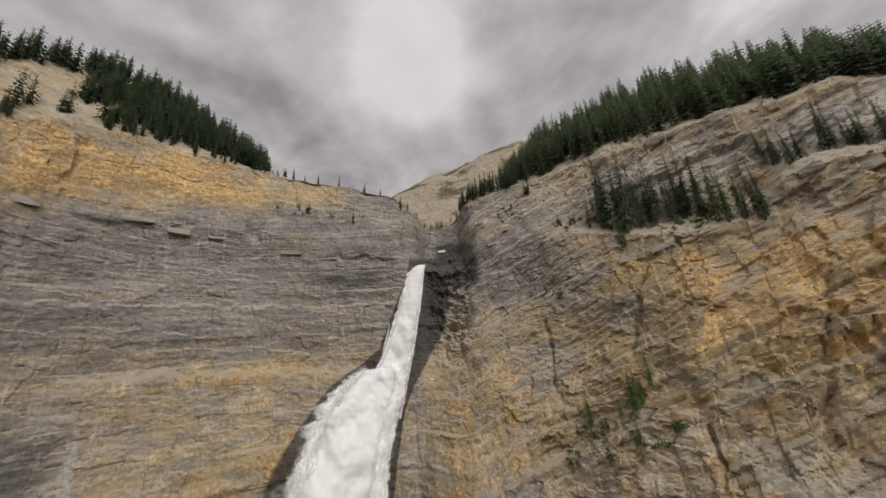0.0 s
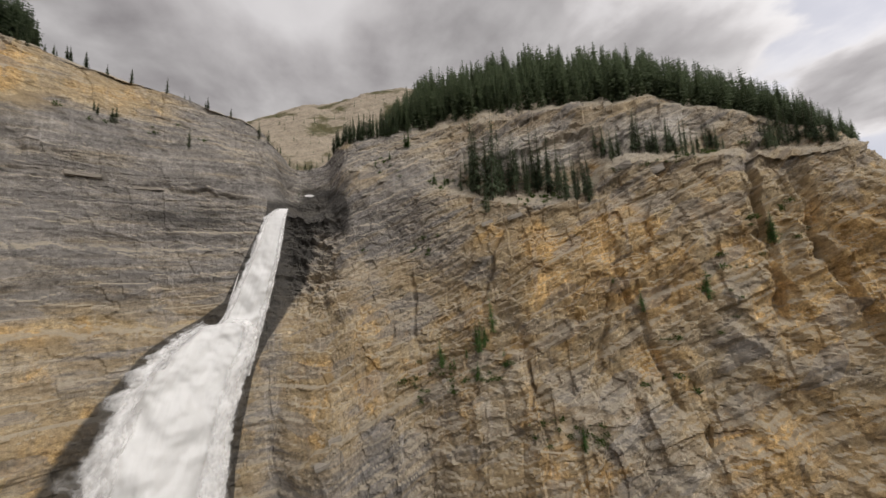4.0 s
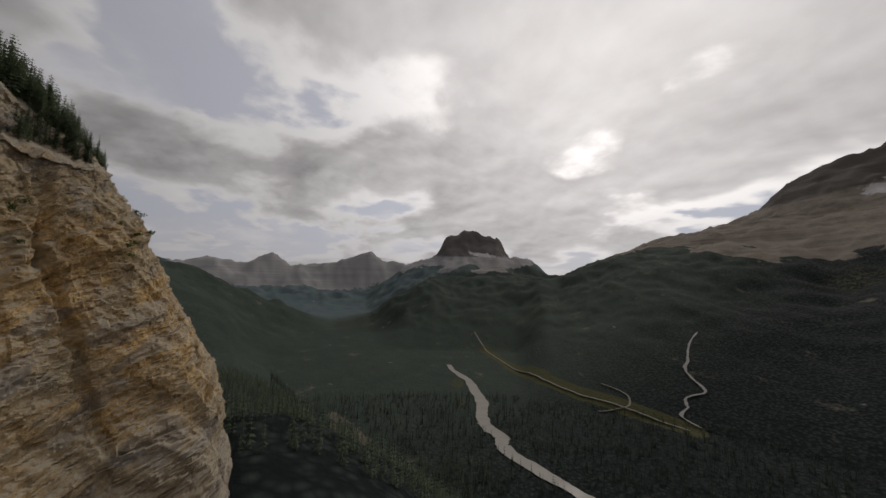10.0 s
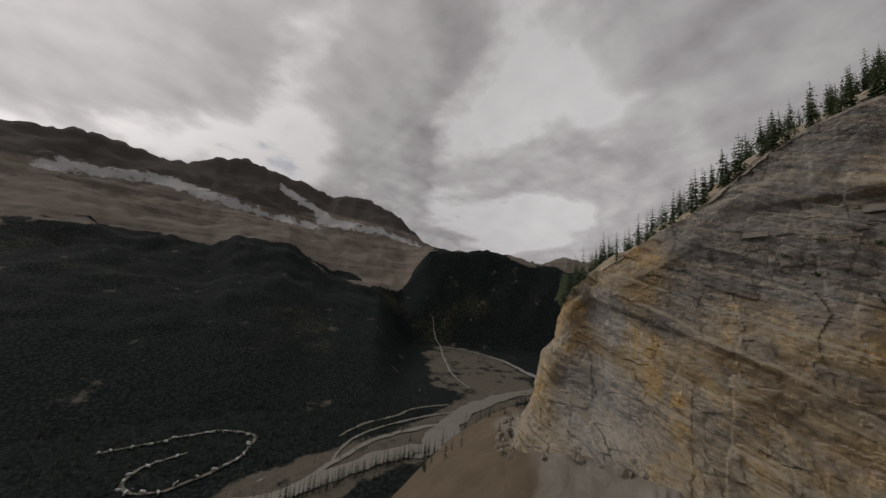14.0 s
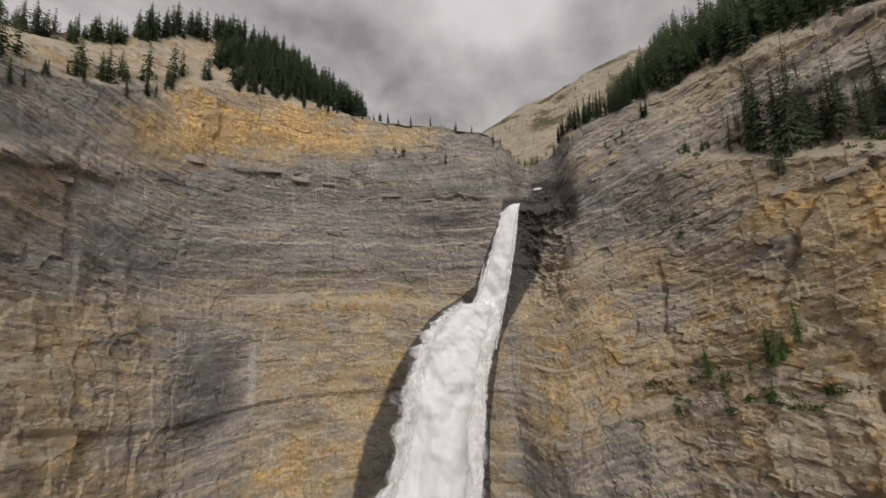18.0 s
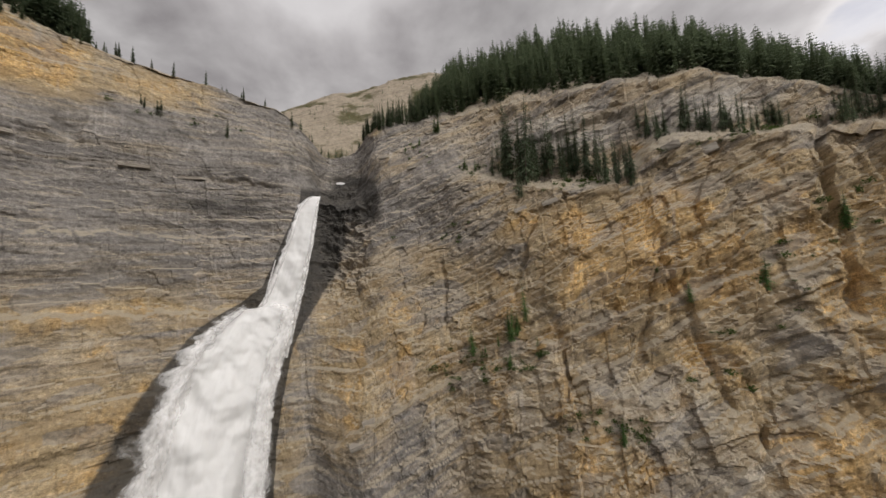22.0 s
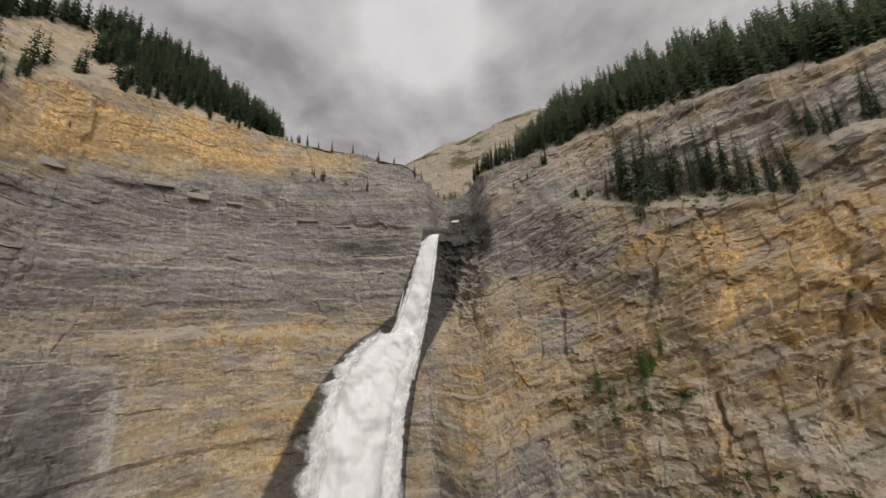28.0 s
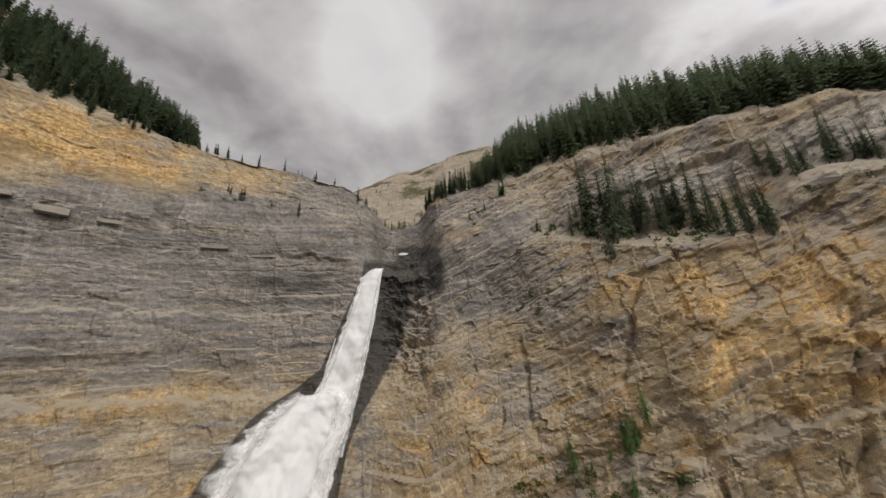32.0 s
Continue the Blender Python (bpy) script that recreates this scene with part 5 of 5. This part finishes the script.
SHRUBS = [shrub(400 + k, 1.0) for k in range(4)]
for b, e, sb, se, n in ((24, -14.0, 7, 1.8, 30), (18, -16, 5, 2.0, 16), (38.6, -22.1, 5, 2, 14), (44.7, -22.1, 4, 1.5, 8), (61, -2.1, 3, 4, 10), (17.3, 7.2, 5, 2, 8), (22.4, 17.1, 3, 1.2, 10), (67.1, 2.9, 3, 6, 10), (-74, 8.3, 8, 4, 5), (-84, 6.1, 1, 1, 3), (12.2, 20.2, 3, 1.5, 8), (77.1, 4.6, 2, 6, 14), (54.9, -12.1, 6, 5, 8), (-20, 22.4, 6, 1, 8), (38.6, 13.4, 6, 0.6, 24), (59, 15.5, 6, 0.5, 20)):
    for k in range(n):
        ob = new("shrub", SHRUBS[int(rng.integers(4))])
        s = rng.uniform(0.6, 1.7)
        ob.matrix_world = Matrix.Translation(on_cliff(b + rng.normal() * sb * 0.6, e + rng.normal() * se * 0.6)) @ pose(0, 0, 0, 0, 0, rng.uniform(0, 360)) @ Matrix.Diagonal((s, s, s, 1))
        tagged(ob, "small green shrub rooted on a rock ledge", "shrub", group="shrubs on the ledges")


# ---- river, road and creeks in the valley ----
def ribbon(name, points, widths, mat, label, category, lift=0.6, wobble=0.12, seed=1):
    """A band along a line on the ground, with uneven banks."""
    pts = np.array(points, dtype=float)
    t = np.linspace(0, len(pts) - 1, (len(pts) - 1) * 14 + 1)
    c = spread(pts, t)
    w = np.interp(t, np.linspace(0, len(pts) - 1, len(widths)), widths)
    d = np.gradient(c, axis=0)
    d /= np.linalg.norm(d, axis=1)[:, None]
    n = np.stack([-d[:, 1], d[:, 0]], 1)
    q = np.stack([t * 1.7, np.zeros_like(t), np.full_like(t, seed)], 1)
    verts = []
    for s, off in ((-1, 3.0), (-0.4, 0.0), (0.4, 0.0), (1, 9.0)):
        ww = w * 0.5 * s * (1 + (wobble * 2.5 * fbm(q + off, 4, 0.6) if abs(s) == 1 else 0))
        xy = c + n * ww[:, None]
        verts.append(xy)
    allz = [max(ground_z(x, y) for x, y in (v[i] for v in verts)) for i in range(len(t))]
    v3 = np.concatenate([np.concatenate([v, (np.array(allz) + lift)[:, None]], 1) for v in verts])
    ob = new(name, mesh_of(name, v3, grid_faces(4, len(t)), mat))
    return tagged(ob, label, category, kind="structure")


ribbon("river", [(905, -590), (840, -566), (745, -549), (615, -490), (548, -440), (503, -412), (455, -408), (425, -386), (345, -383), (254, -392), (178, -425), (130, -455), (108, -488), (70, -512), (4, -532), (-63, -530), (-105, -498), (-150, -462), (-206, -440), (-310, -440), (-393, -430), (-465, -414), (-580, -462), (-695, -490), (-825, -492), (-940, -470), (-1300, -360)],
       [14, 18, 27, 24, 26, 25, 21, 16, 16, 22, 22, 20, 20, 24, 34, 46, 50, 46, 40, 40], RIVER, "pale silty glacial river winding along the valley floor", "river", 1.4, 0.25)
ribbon("river", [(-215, -438), (-276, -460), (-340, -480), (-403, -496), (-470, -490), (-560, -472)], [5, 10, 9, 14, 8], RIVER, "narrow braid of the silty river in gravel", "river", 1.4, 0.4, 4)
ribbon("river", [(-430, -420), (-500, -412), (-560, -432), (-610, -470)], [6, 12, 8, 6], RIVER, "narrow braid of the silty river in gravel", "river", 1.4, 0.4, 5)
for braid in ([(-300, -470), (-350, -510), (-410, -530), (-480, -530), (-560, -520), (-650, -500)],
              [(-360, -545), (-430, -565), (-500, -560), (-580, -570), (-660, -540)]):
    ribbon("river", braid, [3, 7, 5, 9, 4], RIVER, "narrow braid of the silty river in gravel", "river", 1.4, 0.5, 12 + len(braid))
ribbon("road", [(1150, -880), (1020, -832), (808, -757), (690, -715), (597, -681), (500, -687), (443, -706), (370, -722), (295, -730)], [5, 6, 6], ASPHALT, "pale road along the valley meadow", "road", 1.6, 0.05, 6)
ribbon("track", [(437, -667), (419, -695), (405, -726), (421, -754), (455, -759), (485, -755)], [4, 4], ASPHALT, "pale looping side track by the road", "track", 1.7, 0.05, 7)
LOOP = [(-58, -692), (-130, -690), (-200, -686), (-240, -650), (-243, -618), (-206, -568), (-160, -545), (-113, -534), (-82, -550), (-78, -584), (-101, -613), (-152, -626)]
ribbon("track", LOOP, [5, 5], ASPHALT, "pale loop track of a camp among trees", "track", 1.7, 0.3, 8)
ribbon("creek", [(419, -1118), (408, -1037), (386, -964), (370, -914), (316, -868), (336, -822), (323, -795), (322, -764), (285, -754)], [3, 6, 6, 5, 5, 4], CREEK, "thin white creek falling down the wooded slope", "creek", 2.0, 0.5, 9)
ribbon("creek", [(-1312, -1228), (-1290, -1180), (-1285, -1130), (-1315, -960), (-1290, -800), (-1230, -680), (-1160, -573), (-1120, -480)], [4, 8, 10, 14, 20, 26, 26], CREEK, "gravel-choked creek on its alluvial fan", "creek", 1.5, 0.5, 10)
ribbon("creek", [(-1285, -1130), (-1110, -960), (-1000, -840), (-915, -748), (-860, -670), (-820, -592)], [8, 9, 8, 6, 4], CREEK, "gravel-choked side channel of the fan", "creek", 1.5, 0.6, 11)

# ---- valley woods ----
RIVER_LINE = [(905, -590), (840, -566), (745, -549), (615, -490), (548, -440), (503, -412), (455, -408), (425, -386), (345, -383), (254, -392), (178, -425), (130, -455), (108, -488), (70, -512), (4, -532), (-63, -530), (-105, -498), (-150, -462), (-206, -440), (-310, -440), (-393, -430), (-465, -414), (-580, -462), (-695, -490), (-825, -492), (-940, -470)]


def clear_of(x, y):
    best = 1e9
    for (x0, y0), (x1, y1) in zip(RIVER_LINE, RIVER_LINE[1:]):
        dx, dy = x1 - x0, y1 - y0
        t = min(max(((x - x0) * dx + (y - y0) * dy) / (dx * dx + dy * dy), 0), 1)
        best = min(best, math.hypot(x - x0 - t * dx, y - y0 - t * dy))
    return best


def valley_trees(name, label, count, seed, where, heights, detail, mat=None):
    r = np.random.default_rng(seed)
    feet, hs = [], []
    while len(feet) < count:
        x, y = where(r)
        gap = clear_of(x, y)
        if gap < 16 or (x < -150 and gap < 70 and r.random() < 0.93):
            continue
        feet.append((x, y, ground_z(x, y) - 0.5))
        hs.append(r.uniform(*heights))
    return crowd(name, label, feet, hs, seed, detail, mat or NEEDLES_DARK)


def fan_spot(b0, b1, r0, r1):
    def spot(r):
        b, d = radians(r.uniform(b0, b1)), math.sqrt(r.uniform(r0 * r0, r1 * r1))
        return d * math.sin(b), d * math.cos(b)
    return spot


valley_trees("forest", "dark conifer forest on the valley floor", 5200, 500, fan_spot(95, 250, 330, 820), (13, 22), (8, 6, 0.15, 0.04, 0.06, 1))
bank = []
for (x0, y0), (x1, y1) in zip(RIVER_LINE[9:22], RIVER_LINE[10:22]):
    n = int(math.hypot(x1 - x0, y1 - y0) / 2.6)
    for k in range(n):
        f = k / n
        nx, ny = (y1 - y0), -(x1 - x0)
        s = (1 if ny > 0 else -1) * (13 + abs(rng.normal()) * 7) / math.hypot(nx, ny)
        x, y = x0 + (x1 - x0) * f + nx * s, y0 + (y1 - y0) * f + ny * s
        bank.append((x, y, ground_z(x, y) - 0.5))
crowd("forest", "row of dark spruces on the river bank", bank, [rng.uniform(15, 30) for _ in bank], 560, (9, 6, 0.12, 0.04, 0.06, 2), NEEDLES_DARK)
valley_trees("forest", "conifer forest on the slope below the orange wall", 2600, 520, fan_spot(82, 130, 150, 520), (9, 17), (8, 6, 0.15, 0.04, 0.06, 1), NEEDLES)
valley_trees("forest", "open wood on the talus below the grey wall", 420, 540, fan_spot(226, 262, 135, 380), (5, 12), (9, 6, 0.15, 0.04, 0.06, 2))


# ---- fallen blocks on the talus ----
def boulder(seed):
    bm = bmesh.new()
    bmesh.ops.create_icosphere(bm, subdivisions=1, radius=1.0)
    r = np.random.default_rng(seed)
    for v in bm.verts:
        v.co = Vector([math.copysign(abs(c) ** 0.7, c) for c in v.co]) * r.uniform(0.75, 1.2)
    me = bpy.data.meshes.new("boulder")
    bm.to_mesh(me)
    bm.free()
    me.materials.append(SCREE)
    return me


BOULDERS = [boulder(600 + k) for k in range(6)]
for k in range(220):
    b, d = radians(rng.uniform(238, 268)), rng.uniform(100, 175)
    x, y = d * math.sin(b), d * math.cos(b)
    ob = new("boulder", BOULDERS[k % 6])
    s = rng.uniform(0.3, 1.0) ** 3 * 2.2
    ob.matrix_world = Matrix.Translation((x, y, ground_z(x, y))) @ pose(0, 0, 0, *rng.uniform(0, 360, 3)) @ Matrix.Diagonal((s * 1.3, s, s * 0.8, 1))
    tagged(ob, "angular pale limestone block on the talus", "boulder", group="blocks on the talus")


# ---- slabs that stand out of the wall ----
SLAB = plain("grey_slab_limestone", (0.24, 0.215, 0.19), (0.42, 0.38, 0.32), 0.7, 0.9, 0.8, 0.3)


def slab_mesh(w, h, d, seed):
    """A worn, bedded block with broken corners."""
    bm = bmesh.new()
    bmesh.ops.create_cube(bm, size=1.0)
    bmesh.ops.subdivide_edges(bm, edges=bm.edges[:], cuts=3, use_grid_fill=True)
    r = np.random.default_rng(seed)
    for v in bm.verts:
        k = Vector((v.co.x * w, v.co.y * d, v.co.z * h))
        bite = noise.noise(k * 0.35 + Vector((seed, 0, 0)))
        k.y += bite * d * 0.25
        k.z += noise.noise(k * 0.5 + Vector((0, seed, 0))) * h * 0.14
        k.x += noise.noise(k * 0.4 + Vector((0, 0, seed))) * w * 0.07
        v.co = k + Vector(r.normal(size=3) * 0.06)
    me = bpy.data.meshes.new("rock_slab")
    bm.to_mesh(me)
    bm.free()
    me.materials.append(SLAB)
    return me


for k, (b, e, w, h, d) in enumerate([(-45.2, 18.6, 9, 1.7, 3.4), (-41, 17.6, 7.5, 2.1, 3.6), (-36.5, 17.4, 6, 1.2, 2.6), (-55, 18.4, 6.5, 2.6, 3.2), (-56.5, 9, 5, 1.2, 2.2), (-26, 16, 8, 1.1, 2.4), (-20, 15.2, 9, 1.0, 2.4), (-78, 12.2, 5, 1.6, 2.4), (-72, 15.3, 4, 1.8, 2.4), (-67, 13.4, 4, 1.6, 2.2), (-88, 10.1, 5, 1.4, 2.2), (30, 10.5, 4.5, 1.6, 2.4), (34.6, 11.1, 5, 1.5, 2.2), (51.8, 16.1, 5, 2.2, 2.6), (55.9, 14.7, 4.5, 2.4, 2.6), (9.2, 16.3, 4, 1.0, 2.0), (12.2, 18.4, 5, 0.9, 2.0), (7.1, 20.1, 4, 1.0, 2.0), (38.6, 21.4, 7, 1.3, 2.2), (21.4, -14.7, 4, 1.2, 2.0), (3.1, -21.1, 4, 1.6, 2.2), (1.1, -24.1, 5, 1.4, 2.2)]):
    p = on_cliff(b, e)
    slab = part("rock_slab", slab_mesh(w, h, d, 700 + k), cliff)
    slab.matrix_world = Matrix.Translation(p) @ pose(0, 0, 0, rng.normal() * 3, (-14 if b > 0 else 1) + rng.normal() * 3, -b)

# ---- campers on the valley loop ----
WHITE_PAINT = plain("white_vehicle_paint", (0.62, 0.62, 0.6), (0.78, 0.78, 0.76), 2.0, 0.4, 0.05, 0.01)
TYRE = plain("tyre_rubber", (0.02, 0.02, 0.02), (0.04, 0.04, 0.04), 5.0)
GLASS = plain("dark_window_glass", (0.02, 0.025, 0.03), (0.04, 0.045, 0.05), 2.0, 0.1, 0.0, 0.01, 0.5)


def shaped(name, mat, build):
    bm = bmesh.new()
    build(bm)
    me = bpy.data.meshes.new(name)
    bm.to_mesh(me)
    bm.free()
    me.materials.append(mat)
    return me


def box(bm, size, at, taper=1.0):
    made = bmesh.ops.create_cube(bm, size=1.0)["verts"]
    for v in made:
        k = taper if v.co.z > 0 else 1.0
        v.co = Vector((v.co.x * size[0] * k, v.co.y * size[1], v.co.z * size[2])) + Vector(at)
    bmesh.ops.bevel(bm, geom=[e for e in bm.edges if all(v in made for v in e.verts)], offset=0.12, segments=2, affect="EDGES")


camper = tagged(new("camper"), "white camper van parked beside the loop track", "camper van", group="campers on the loop")
part("body", shaped("body", WHITE_PAINT, lambda bm: box(bm, (6.2, 2.3, 2.3), (0, 0, 1.75))), camper)
part("cab", shaped("cab", WHITE_PAINT, lambda bm: box(bm, (1.7, 2.1, 1.3), (3.7, 0, 1.15), 0.8)), camper)
part("windscreen", shaped("windscreen", GLASS, lambda bm: box(bm, (0.3, 1.9, 0.7), (3.9, 0, 1.85), 0.7)), camper)
wheel = shaped("wheel", TYRE, lambda bm: bmesh.ops.create_cone(bm, cap_ends=True, segments=14, radius1=0.42, radius2=0.42, depth=0.26))
for x in (-2.0, 3.6):
    for y in (-1.05, 1.05):
        part("wheel", wheel, camper).matrix_basis = pose(x, y, 0.42, 90)
spots = []
for (x0, y0), (x1, y1) in zip(LOOP, LOOP[1:]):
    n = max(1, int(math.hypot(x1 - x0, y1 - y0) / 17))
    spots += [(x0 + (x1 - x0) * (k + 0.3) / n + 4, y0 + (y1 - y0) * (k + 0.3) / n + 4) for k in range(n)]
for k, (x, y) in enumerate(spots):
    m = pose(x + rng.normal() * 2.5, y + rng.normal() * 2.5, ground_z(x, y) + 1.7, 0, 0, rng.uniform(0, 360))
    if k == 0:
        camper.matrix_basis = m
    else:
        copy_thing(camper, m)
